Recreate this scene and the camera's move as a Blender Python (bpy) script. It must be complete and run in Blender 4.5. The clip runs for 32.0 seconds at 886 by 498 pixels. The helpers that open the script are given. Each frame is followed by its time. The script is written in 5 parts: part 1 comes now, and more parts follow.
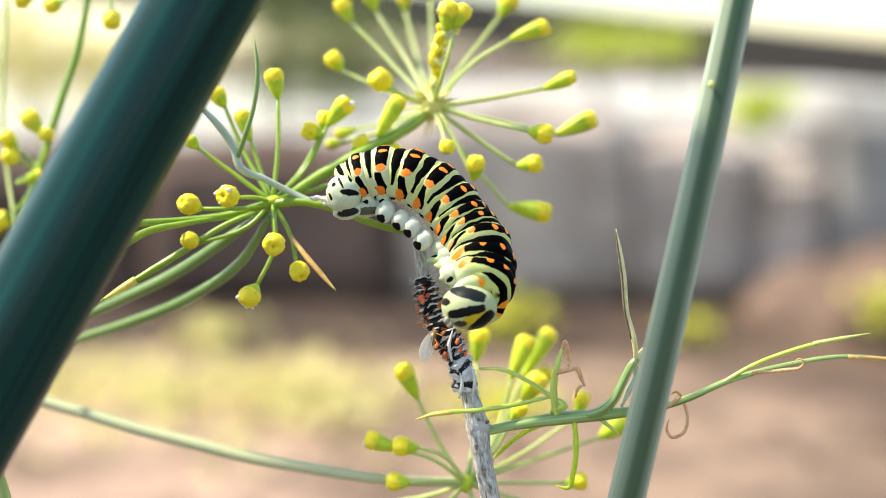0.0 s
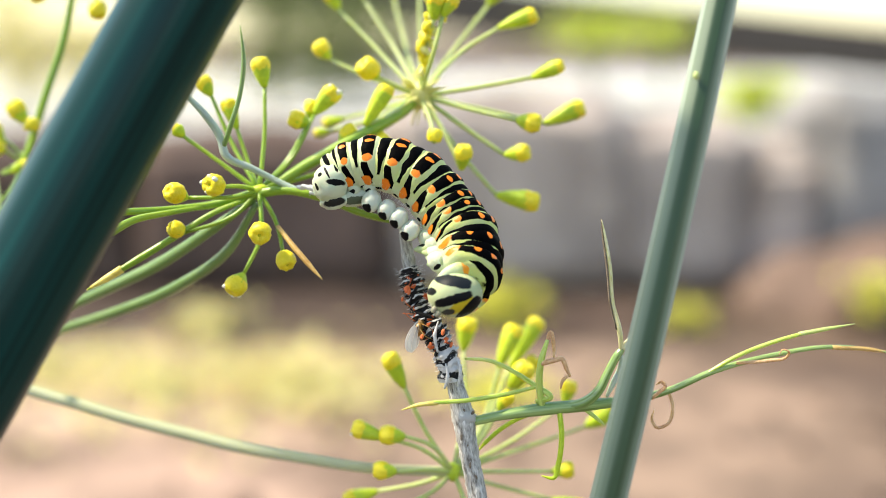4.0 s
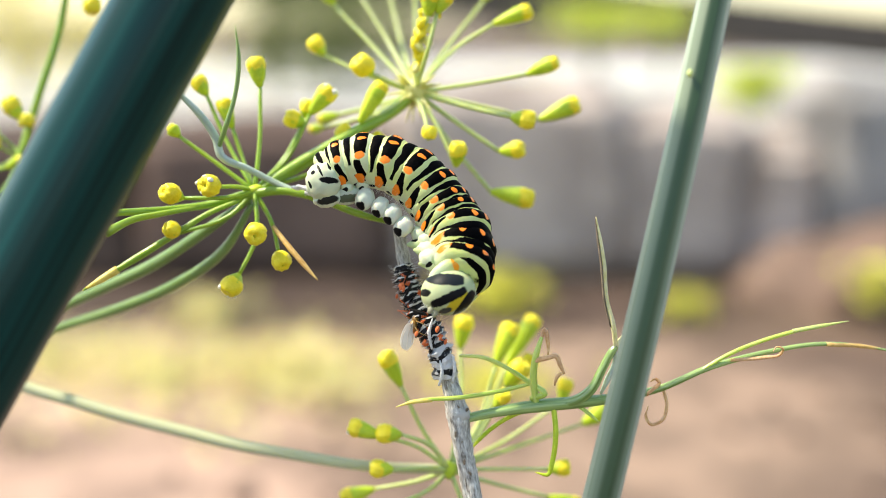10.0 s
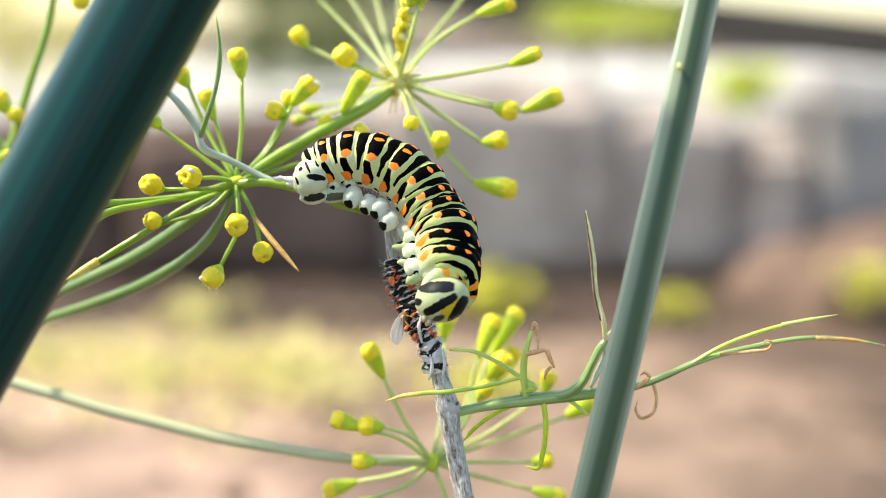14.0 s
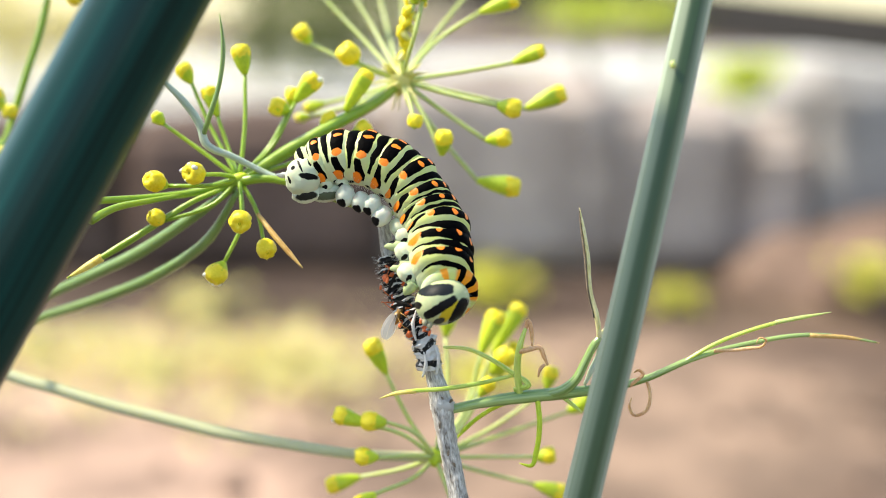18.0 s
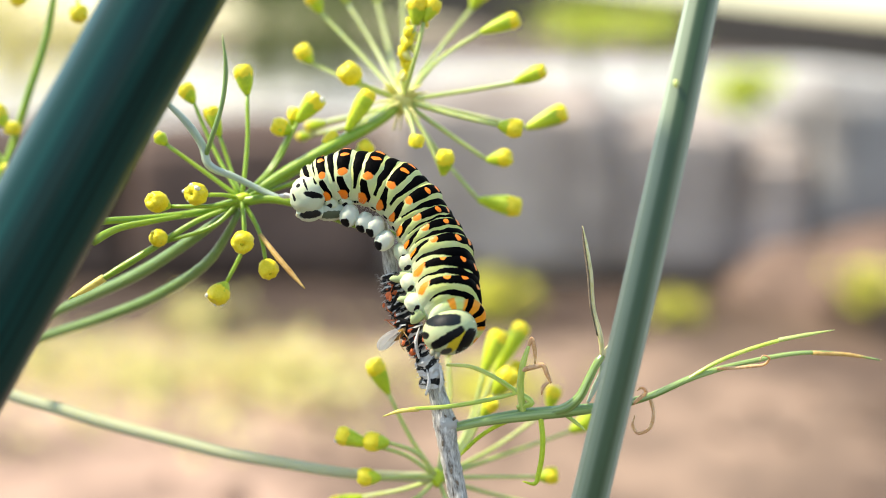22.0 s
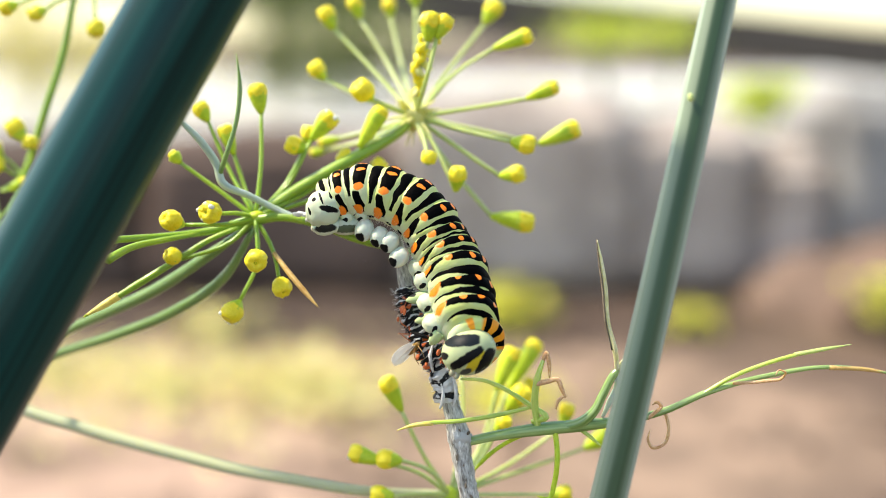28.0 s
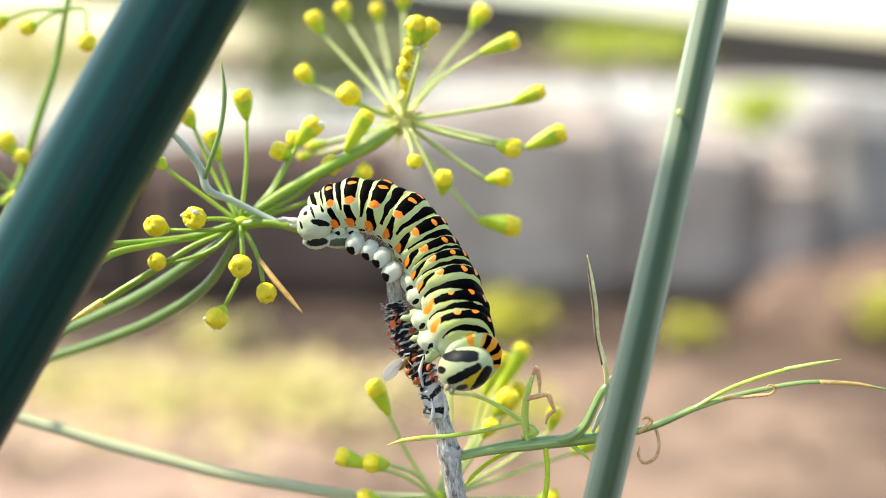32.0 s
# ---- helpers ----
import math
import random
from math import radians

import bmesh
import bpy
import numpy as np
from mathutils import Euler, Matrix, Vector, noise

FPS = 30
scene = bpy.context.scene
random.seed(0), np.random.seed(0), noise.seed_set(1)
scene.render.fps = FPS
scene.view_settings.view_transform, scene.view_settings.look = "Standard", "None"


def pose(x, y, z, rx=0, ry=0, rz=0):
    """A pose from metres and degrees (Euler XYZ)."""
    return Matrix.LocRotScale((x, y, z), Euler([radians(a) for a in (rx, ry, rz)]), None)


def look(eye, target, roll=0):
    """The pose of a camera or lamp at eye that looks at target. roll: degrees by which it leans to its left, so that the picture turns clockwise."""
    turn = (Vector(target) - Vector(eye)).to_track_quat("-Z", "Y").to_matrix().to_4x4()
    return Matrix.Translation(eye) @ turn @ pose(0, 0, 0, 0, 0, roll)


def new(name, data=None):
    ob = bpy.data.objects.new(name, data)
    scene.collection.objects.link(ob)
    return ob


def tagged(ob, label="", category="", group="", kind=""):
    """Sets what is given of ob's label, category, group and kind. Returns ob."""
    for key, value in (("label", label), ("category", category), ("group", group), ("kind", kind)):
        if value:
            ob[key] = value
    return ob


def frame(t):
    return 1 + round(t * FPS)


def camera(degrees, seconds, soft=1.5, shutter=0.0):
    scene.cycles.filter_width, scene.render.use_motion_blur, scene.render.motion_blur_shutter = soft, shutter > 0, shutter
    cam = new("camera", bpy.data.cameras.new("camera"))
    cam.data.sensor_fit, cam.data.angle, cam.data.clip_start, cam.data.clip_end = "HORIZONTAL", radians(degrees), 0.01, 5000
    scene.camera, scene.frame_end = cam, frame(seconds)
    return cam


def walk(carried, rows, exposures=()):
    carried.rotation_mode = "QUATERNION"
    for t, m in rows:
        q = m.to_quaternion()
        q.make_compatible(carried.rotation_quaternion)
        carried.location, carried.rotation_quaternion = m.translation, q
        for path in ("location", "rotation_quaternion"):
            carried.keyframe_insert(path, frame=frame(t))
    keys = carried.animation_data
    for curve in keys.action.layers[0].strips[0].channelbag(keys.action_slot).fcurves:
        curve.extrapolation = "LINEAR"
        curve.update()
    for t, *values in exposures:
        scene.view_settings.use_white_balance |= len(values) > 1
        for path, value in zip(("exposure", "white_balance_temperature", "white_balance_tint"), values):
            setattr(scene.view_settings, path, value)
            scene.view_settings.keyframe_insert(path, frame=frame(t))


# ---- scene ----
# The camera is carried, about 14 cm from the plant, and looks slightly down.
PITCH = 10.5
HEIGHT = 0.42
cam = camera(45, 32.0, soft=0.75)
cam.data.dof.use_dof = True
cam.data.dof.focus_distance = 0.137
cam.data.dof.aperture_fstop = 8.0

CAMERA_ROWS = [  # seconds, shift right and up in millimetres, pan to the right and tilt up in degrees
    (0, 0.01, 0.32, -0.004, -0.132), (0.5, 0.56, 0.39, -0.045, -0.182), (1, 0.67, 0.25, -0.089, -0.287),
    (1.5, 0.86, -0.15, -0.12, -0.426), (2, 1.08, 0.18, -0.093, -0.604), (2.5, 1.06, 0.21, 0.006, -0.758),
    (3, 0.93, 0.22, 0.107, -0.854), (3.5, 0.96, 0.37, 0.164, -0.892), (5.5, 2.71, 1.52, 0.468, -0.158),
    (6, 2.5, 1.18, 0.508, -0.205), (6.5, 2.08, 1.13, 0.584, -0.37), (7, 1.6, 1.16, 0.597, -0.615),
    (7.5, 1.76, 1.29, 0.577, -0.92), (8, 1.86, 1.59, 0.538, -1.185), (8.5, 1.84, 1.53, 0.5, -1.366),
    (9, 1.78, 1.68, 0.432, -1.452), (9.5, 1.94, 1.71, 0.317, -1.463), (10, 2.12, 1.87, 0.197, -1.413),
    (10.5, 2.56, 1.77, 0.111, -1.326), (11, 2.9, 1.67, 0.133, -1.241), (11.5, 3.31, 1.92, 0.246, -1.204),
    (12, 3.16, 1.79, 0.399, -1.195), (12.5, 3.15, 2.08, 0.518, -1.221), (13, 2.98, 1.75, 0.589, -1.251),
    (13.5, 2.37, 0.77, 0.651, -1.29), (14, 2.24, 0.99, 0.683, -1.378), (14.5, 2.01, 0.99, 0.704, -1.424),
    (16.5, 3.16, 1.55, 0.629, -1.56), (17, 3.18, 1.64, 0.646, -1.599), (17.5, 3.36, 1.75, 0.639, -1.688),
    (18, 3.24, 1.66, 0.598, -1.789), (18.5, 3.22, 1.7, 0.511, -1.901), (19, 3.42, 1.58, 0.431, -1.97),
    (19.5, 3.54, 1.9, 0.404, -1.981), (20, 3.69, 2.11, 0.483, -1.883), (20.5, 3.85, 2.84, 0.649, -1.72),
    (21, 3.43, 2.77, 0.823, -1.527), (21.5, 2.55, 2.04, 0.856, -1.346), (22, 2.68, 2.63, 0.664, -1.238),
    (22.5, 2.56, 2.72, 0.346, -1.091), (23, 2.25, 2.69, 0.029, -0.915), (23.5, 2.88, 2.37, -0.204, -0.693),
    (24, 3.43, 2.55, -0.29, -0.486), (24.5, 3.58, 2.47, -0.261, -0.293), (25, 3.44, 2.67, -0.205, -0.166),
    (25.5, 3.37, 3.19, -0.175, -0.123), (27.5, 3.02, 3.43, -0.216, -0.688), (28, 2.92, 3.14, -0.199, -0.705),
    (28.5, 2.76, 3.06, -0.203, -0.718), (29, 2.38, 2.68, -0.278, -0.68), (29.5, 2.75, 2.87, -0.386, -0.595),
    (30, 3.76, 3.11, -0.427, -0.485), (30.5, 4.51, 3.76, -0.362, -0.379), (31, 4.44, 3.88, -0.242, -0.289),
    (31.5, 4.35, 3.68, -0.157, -0.23), (32, 4.03, 3.88, -0.12, -0.221),
]


def camera_pose(right, up, pan, tilt):
    return pose(0, 0, HEIGHT, 90 - PITCH) @ pose(right * 0.001, up * 0.001, 0) @ pose(0, 0, 0, tilt, -pan, 0)


walk(cam, [(t, camera_pose(*r)) for t, *r in CAMERA_ROWS], [(0, 0.80, 7550, 7), (32, 0.80, 7550, 7)])

# ---- light ----
SUN_FROM = Vector((-0.55, 0.06, 0.83)).normalized()
world = bpy.data.worlds.new("sky")
scene.world = world
world.use_nodes = True
wn = world.node_tree.nodes
sky = wn.new("ShaderNodeTexSky")
sky.sky_type = "NISHITA"
sky.sun_disc = False
sky.sun_elevation = math.asin(SUN_FROM.z)
sky.sun_rotation = math.atan2(SUN_FROM.x, SUN_FROM.y)
sky.air_density = 1.0
sky.dust_density = 0.75
wn["Background"].inputs["Strength"].default_value = 0.20
world.node_tree.links.new(sky.outputs[0], wn["Background"].inputs["Color"])
sun = new("sun", bpy.data.lights.new("sun", "SUN"))
sun.data.energy = 4.0
sun.data.angle = radians(3)
sun.data.color = (1.0, 0.94, 0.86)
sun.matrix_world = look(SUN_FROM * 5, (0, 0, 0))

# ---- materials ----


def shade(name, low, high, scale, rough=0.55, bump=0.2, fine=6.0, sub=0.0, spec=0.5, stretch=(1, 1, 1), depth=0.0003,
          clear=0.0, along=False, bloom=0.0):
    """A surface that varies between two colours at two scales, with fine relief. scale: noise cells per metre."""
    m = bpy.data.materials.new(name)
    m.use_nodes = True
    nt = m.node_tree
    b = nt.nodes["Principled BSDF"]
    tc = nt.nodes.new("ShaderNodeTexCoord")
    mp = nt.nodes.new("ShaderNodeMapping")
    mp.inputs["Scale"].default_value = stretch
    nt.links.new(nt.nodes.new("ShaderNodeUVMap").outputs[0] if along else tc.outputs["Object"], mp.inputs["Vector"])
    info = nt.nodes.new("ShaderNodeObjectInfo")
    shift = nt.nodes.new("ShaderNodeVectorMath")
    shift.operation = "ADD"
    nt.links.new(mp.outputs[0], shift.inputs[0])
    nt.links.new(info.outputs["Random"], shift.inputs[1])
    big, small = nt.nodes.new("ShaderNodeTexNoise"), nt.nodes.new("ShaderNodeTexNoise")
    for n, s in ((big, scale), (small, scale * fine)):
        n.inputs["Scale"].default_value = s
        n.inputs["Detail"].default_value = 4
        nt.links.new(shift.outputs[0], n.inputs["Vector"])
    mix = nt.nodes.new("ShaderNodeMath")
    mix.operation = "MULTIPLY_ADD"
    nt.links.new(small.outputs[0], mix.inputs[0])
    mix.inputs[1].default_value = 0.45
    half = nt.nodes.new("ShaderNodeMath")
    half.operation = "MULTIPLY"
    half.inputs[1].default_value = 0.55
    nt.links.new(big.outputs[0], half.inputs[0])
    nt.links.new(half.outputs[0], mix.inputs[2])
    ramp = nt.nodes.new("ShaderNodeValToRGB")
    ramp.color_ramp.elements[0].position, ramp.color_ramp.elements[1].position = 0.34, 0.66
    ramp.color_ramp.elements[0].color, ramp.color_ramp.elements[1].color = (*low, 1), (*high, 1)
    nt.links.new(mix.outputs[0], ramp.inputs[0])
    nt.links.new(ramp.outputs[0], b.inputs["Base Color"])
    bp = nt.nodes.new("ShaderNodeBump")
    bp.inputs["Strength"].default_value = bump
    bp.inputs["Distance"].default_value = depth
    nt.links.new(small.outputs[0], bp.inputs["Height"])
    nt.links.new(bp.outputs[0], b.inputs["Normal"])
    b.inputs["Roughness"].default_value = rough
    b.inputs["Specular IOR Level"].default_value = spec
    if sub:
        b.inputs["Subsurface Weight"].default_value = sub
        b.inputs["Subsurface Scale"].default_value = 0.0015
        b.inputs["Subsurface Radius"].default_value = (1.0, 0.9, 0.3)
    if bloom:
        b.inputs["Sheen Weight"].default_value = bloom
        b.inputs["Sheen Roughness"].default_value = 0.35
    if clear:
        b.inputs["Coat Weight"].default_value = clear
        b.inputs["Coat Roughness"].default_value = 0.25
    return m


SOIL = shade("dry_soil", (0.042, 0.026, 0.0172), (0.145, 0.095, 0.062), 7, 0.9, 0.7, depth=0.01)


def add_soil_patch(m, x, y, rx, ry, colour):
    """A soil patch with a ragged edge; some patches stand in for sunlight and shade."""
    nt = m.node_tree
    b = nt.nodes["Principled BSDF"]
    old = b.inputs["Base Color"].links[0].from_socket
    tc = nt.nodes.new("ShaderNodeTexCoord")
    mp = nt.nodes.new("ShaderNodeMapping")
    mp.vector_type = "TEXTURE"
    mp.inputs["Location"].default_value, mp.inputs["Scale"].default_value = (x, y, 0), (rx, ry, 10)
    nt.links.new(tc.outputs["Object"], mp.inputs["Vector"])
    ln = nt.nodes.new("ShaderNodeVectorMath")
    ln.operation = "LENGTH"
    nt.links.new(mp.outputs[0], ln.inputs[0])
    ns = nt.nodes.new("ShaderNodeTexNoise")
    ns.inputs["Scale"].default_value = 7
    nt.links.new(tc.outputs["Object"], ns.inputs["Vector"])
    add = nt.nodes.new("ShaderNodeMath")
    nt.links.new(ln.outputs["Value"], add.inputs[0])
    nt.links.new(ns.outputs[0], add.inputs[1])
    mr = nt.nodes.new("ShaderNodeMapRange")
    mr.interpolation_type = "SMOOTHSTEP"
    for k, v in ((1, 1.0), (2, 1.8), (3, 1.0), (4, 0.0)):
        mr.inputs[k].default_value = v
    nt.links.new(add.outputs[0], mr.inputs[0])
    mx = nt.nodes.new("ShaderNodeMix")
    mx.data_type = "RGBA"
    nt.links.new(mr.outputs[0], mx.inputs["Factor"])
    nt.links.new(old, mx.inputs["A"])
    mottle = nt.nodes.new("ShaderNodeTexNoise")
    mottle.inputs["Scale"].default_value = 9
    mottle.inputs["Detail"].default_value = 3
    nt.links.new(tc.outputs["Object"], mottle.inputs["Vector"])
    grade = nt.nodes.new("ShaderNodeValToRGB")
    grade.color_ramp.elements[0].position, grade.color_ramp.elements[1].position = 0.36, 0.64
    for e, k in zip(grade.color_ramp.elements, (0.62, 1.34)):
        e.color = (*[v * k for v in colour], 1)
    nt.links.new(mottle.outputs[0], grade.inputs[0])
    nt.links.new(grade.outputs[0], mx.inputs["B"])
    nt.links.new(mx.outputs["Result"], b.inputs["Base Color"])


# sunlit ground on the left, painted into the soil as two pale patches
add_soil_patch(SOIL, -0.48, 1.28, 0.66, 0.25, (0.50, 0.355, 0.250))
add_soil_patch(SOIL, -0.45, 0.84, 0.5, 0.27, (0.38, 0.255, 0.190))
# shade along the foot of the stones, painted as a dark band
add_soil_patch(SOIL, -0.15, 1.60, 0.65, 0.22, (0.050, 0.030, 0.022))
# small darker patches and a paler one in the soil's tone
add_soil_patch(SOIL, 0.46, 0.93, 0.13, 0.10, (0.085, 0.052, 0.036))
add_soil_patch(SOIL, 0.52, 1.30, 0.16, 0.09, (0.12, 0.075, 0.052))
add_soil_patch(SOIL, 0.18, 1.12, 0.34, 0.30, (0.25, 0.170, 0.120))
CLOD = shade("dry_clod", (0.06, 0.036, 0.026), (0.25, 0.165, 0.122), 16, 0.9, 0.6, depth=0.003)
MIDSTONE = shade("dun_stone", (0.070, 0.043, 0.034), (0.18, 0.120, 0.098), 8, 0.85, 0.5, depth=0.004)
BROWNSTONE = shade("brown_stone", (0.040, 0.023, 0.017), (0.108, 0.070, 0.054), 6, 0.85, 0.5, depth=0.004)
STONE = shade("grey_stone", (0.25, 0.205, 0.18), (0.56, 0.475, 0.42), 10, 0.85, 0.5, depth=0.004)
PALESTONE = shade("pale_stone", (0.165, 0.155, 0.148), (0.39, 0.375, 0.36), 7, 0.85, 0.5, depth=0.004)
PALE = shade("pale_gravel", (0.38, 0.372, 0.345), (0.66, 0.652, 0.615), 20, 0.9, 0.5, depth=0.01)
TIMBER = shade("weathered_timber", (0.035, 0.027, 0.022), (0.09, 0.072, 0.06), 12, 0.8, 0.4, stretch=(0.2, 1, 1), depth=0.002)
WEED = shade("weed_leaf", (0.57, 0.51, 0.15), (0.83, 0.75, 0.36), 40, 0.6, 0.2, sub=0.2)
YELLOWLEAF = shade("yellow_leaf", (0.50, 0.50, 0.04), (0.74, 0.70, 0.10), 40, 0.6, 0.2, sub=0.2)
LIMELEAF = shade("lime_leaf", (0.46, 0.56, 0.05), (0.74, 0.78, 0.16), 40, 0.6, 0.2, sub=0.2)
HEDGE = shade("dull_leaf", (0.09, 0.13, 0.03), (0.22, 0.27, 0.06), 40, 0.6, 0.2)
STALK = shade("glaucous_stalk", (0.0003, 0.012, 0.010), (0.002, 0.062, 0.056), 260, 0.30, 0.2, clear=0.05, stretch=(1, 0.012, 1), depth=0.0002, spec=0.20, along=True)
STEM = shade("ribbed_stem", (0.06, 0.11, 0.04), (0.46, 0.54, 0.40), 420, 0.42, 0.15, bloom=0.8, clear=0.15, stretch=(1, 0.006, 1), depth=0.0001, along=True, fine=2.5)
LEAFLET = shade("leaflet_green", (0.30, 0.47, 0.03), (0.70, 0.79, 0.24), 900, 0.3, 0.2, sub=0.3, spec=0.7, stretch=(1, 0.08, 1), along=True)
PALERAY = shade("pale_ray", (0.34, 0.45, 0.12), (0.55, 0.62, 0.28), 300, 0.5, 0.1, sub=0.4, stretch=(1, 0.1, 1), along=True)
GREEN = shade("fresh_green", (0.13, 0.28, 0.013), (0.33, 0.47, 0.055), 900, 0.32, 0.15, sub=0.4, spec=0.6, stretch=(1, 0.08, 1), along=True)
YELLOWTIP = shade("yellow_leaf_tip", (0.66, 0.50, 0.06), (0.86, 0.72, 0.22), 300, 0.5, 0.3, sub=0.2)
LEAFTIP = shade("dry_leaf_tip", (0.58, 0.52, 0.20), (0.86, 0.81, 0.54), 300, 0.5, 0.3, sub=0.2)
GLAUCOUS = shade("glaucous_green", (0.27, 0.38, 0.28), (0.58, 0.66, 0.58), 900, 0.35, 0.15, sub=0.2, spec=0.6, stretch=(1, 0.06, 1), along=True)
BLUISH = shade("waxy_green", (0.10, 0.20, 0.035), (0.25, 0.36, 0.13), 900, 0.3, 0.15, sub=0.25, spec=0.6, stretch=(1, 0.06, 1), along=True)
WAXY = shade("waxy_rachis", (0.10, 0.21, 0.03), (0.42, 0.56, 0.20), 700, 0.22, 0.2, sub=0.1, spec=1.0, stretch=(1, 0.05, 1), along=True)
DUSTYSTEM = shade("dusty_stem", (0.30, 0.33, 0.17), (0.62, 0.63, 0.42), 420, 0.5, 0.1, sub=0.2, spec=0.35, stretch=(1, 0.006, 1), along=True, fine=2.5)
BUD = shade("bud_green", (0.36, 0.52, 0.02), (0.60, 0.70, 0.05), 400, 0.45, 0.2, sub=0.3, spec=0.4)
PALEHUB = shade("pale_hub", (0.62, 0.60, 0.16), (0.82, 0.78, 0.36), 400, 0.5, 0.2, sub=0.3)
SILK = shade("white_silk", (0.7, 0.7, 0.68), (0.88, 0.88, 0.86), 900, 0.6, 0.6)
PETAL = shade("white_petal", (0.75, 0.74, 0.6), (0.88, 0.88, 0.8), 500, 0.5, 0.2, sub=0.3)
YELLOW = shade("floret_yellow", (0.80, 0.64, 0.012), (1.0, 0.83, 0.06), 600, 0.45, 0.3, sub=0.2, depth=0.0003, spec=0.4)
CENTRE = shade("floret_centre", (0.42, 0.46, 0.02), (0.72, 0.62, 0.03), 900, 0.6, 0.3, sub=0.1, spec=0.2)
WITHER = shade("withered_leaf", (0.44, 0.24, 0.06), (0.68, 0.46, 0.17), 300, 0.6, 0.3, sub=0.2)
CURL = shade("curled_dry_leaf", (0.50, 0.21, 0.08), (0.88, 0.56, 0.32), 700, 0.5, 0.4, sub=0.2)
BARK = shade("bark_flake", (0.10, 0.07, 0.045), (0.30, 0.23, 0.16), 900, 0.85, 0.8)
TWIG = shade("dead_twig", (0.13, 0.105, 0.08), (0.88, 0.85, 0.79), 1100, 0.8, 0.8, stretch=(1, 0.45, 1), depth=0.0004, along=True, fine=2.6)



def add_stem_shade(m, girth, dark):
    """Paints a shaded dark green front and paler lit edges round a stem of that girth in metres."""
    nt = m.node_tree
    b = nt.nodes["Principled BSDF"]
    old = b.inputs["Base Color"].links[0].from_socket
    sep = nt.nodes.new("ShaderNodeSeparateXYZ")
    nt.links.new(nt.nodes.new("ShaderNodeUVMap").outputs[0], sep.inputs[0])
    turn, wave, fade = (nt.nodes.new("ShaderNodeMath") for _ in range(3))
    turn.operation, wave.operation = "MULTIPLY", "COSINE"
    turn.inputs[1].default_value = 4 * math.pi / girth
    nt.links.new(sep.outputs[0], turn.inputs[0])
    nt.links.new(turn.outputs[0], wave.inputs[0])
    fade.operation = "MULTIPLY_ADD"
    fade.inputs[1].default_value, fade.inputs[2].default_value = -0.62, 0.36
    nt.links.new(wave.outputs[0], fade.inputs[0])
    mx = nt.nodes.new("ShaderNodeMix")
    mx.data_type = "RGBA"
    mx.clamp_factor = True
    nt.links.new(fade.outputs[0], mx.inputs["Factor"])
    nt.links.new(old, mx.inputs["A"])
    mx.inputs["B"].default_value = (*dark, 1)
    nt.links.new(mx.outputs["Result"], b.inputs["Base Color"])


# shade on the stem's front and light on its edges, put into the colour
add_stem_shade(STEM, 2 * math.pi * 0.0026, (0.012, 0.05, 0.008))

# ---- helpers ----
FRAME = pose(0, 0, HEIGHT, -PITCH) @ pose(0, 0.14, 0)  # the plant's own axes: right, away, up
ORIGIN = {}


def thing(name, base, label, category, group=""):
    """An empty at its base, which is given in millimetres in the plant's axes."""
    ob = tagged(new(name), label, category, group)
    ob.empty_display_size = 0.005
    b = Vector(base) * 0.001
    ob.matrix_basis = FRAME @ Matrix.Translation(b)
    ORIGIN[ob] = b
    return ob


def part(name, bm, material, parent, label="", smooth=True, shift=True):
    """Links a mesh as one part under a thing or a part. Its points are in the plant's axes, in metres."""
    me = bpy.data.meshes.new(name)
    if shift and parent in ORIGIN:
        bmesh.ops.translate(bm, verts=bm.verts, vec=-ORIGIN[parent])
    bm.normal_update()
    bm.to_mesh(me)
    bm.free()
    for p in me.polygons:
        p.use_smooth = smooth
    for m in material if isinstance(material, (list, tuple)) else (material,):
        me.materials.append(m)
    ob = new(name, me)
    ob.parent = parent
    if parent in ORIGIN:
        ORIGIN[ob] = ORIGIN[parent]
    if label:
        ob["label"] = label
    return ob


def spline(points, steps=5):
    """A smooth line through points at uneven distances."""
    p = [Vector(q) for q in points]
    h = [max((b - a).length, 1e-6) for a, b in zip(p, p[1:])]
    slope = [(p[1] - p[0]) / h[0]]
    for i in range(1, len(p) - 1):
        before, after = (p[i] - p[i - 1]) / h[i - 1], (p[i + 1] - p[i]) / h[i]
        slope.append((before * h[i] + after * h[i - 1]) / (h[i] + h[i - 1]))
    slope.append((p[-1] - p[-2]) / h[-1])
    out = []
    for i, step in enumerate(h):
        for k in range(steps):
            t = k / steps
            a, b = p[i], p[i + 1]
            out.append(a * (2 * t ** 3 - 3 * t * t + 1) + slope[i] * step * (t ** 3 - 2 * t * t + t) + b * (3 * t * t - 2 * t ** 3) + slope[i + 1] * step * (t ** 3 - t * t))
    return out + [p[-1]]


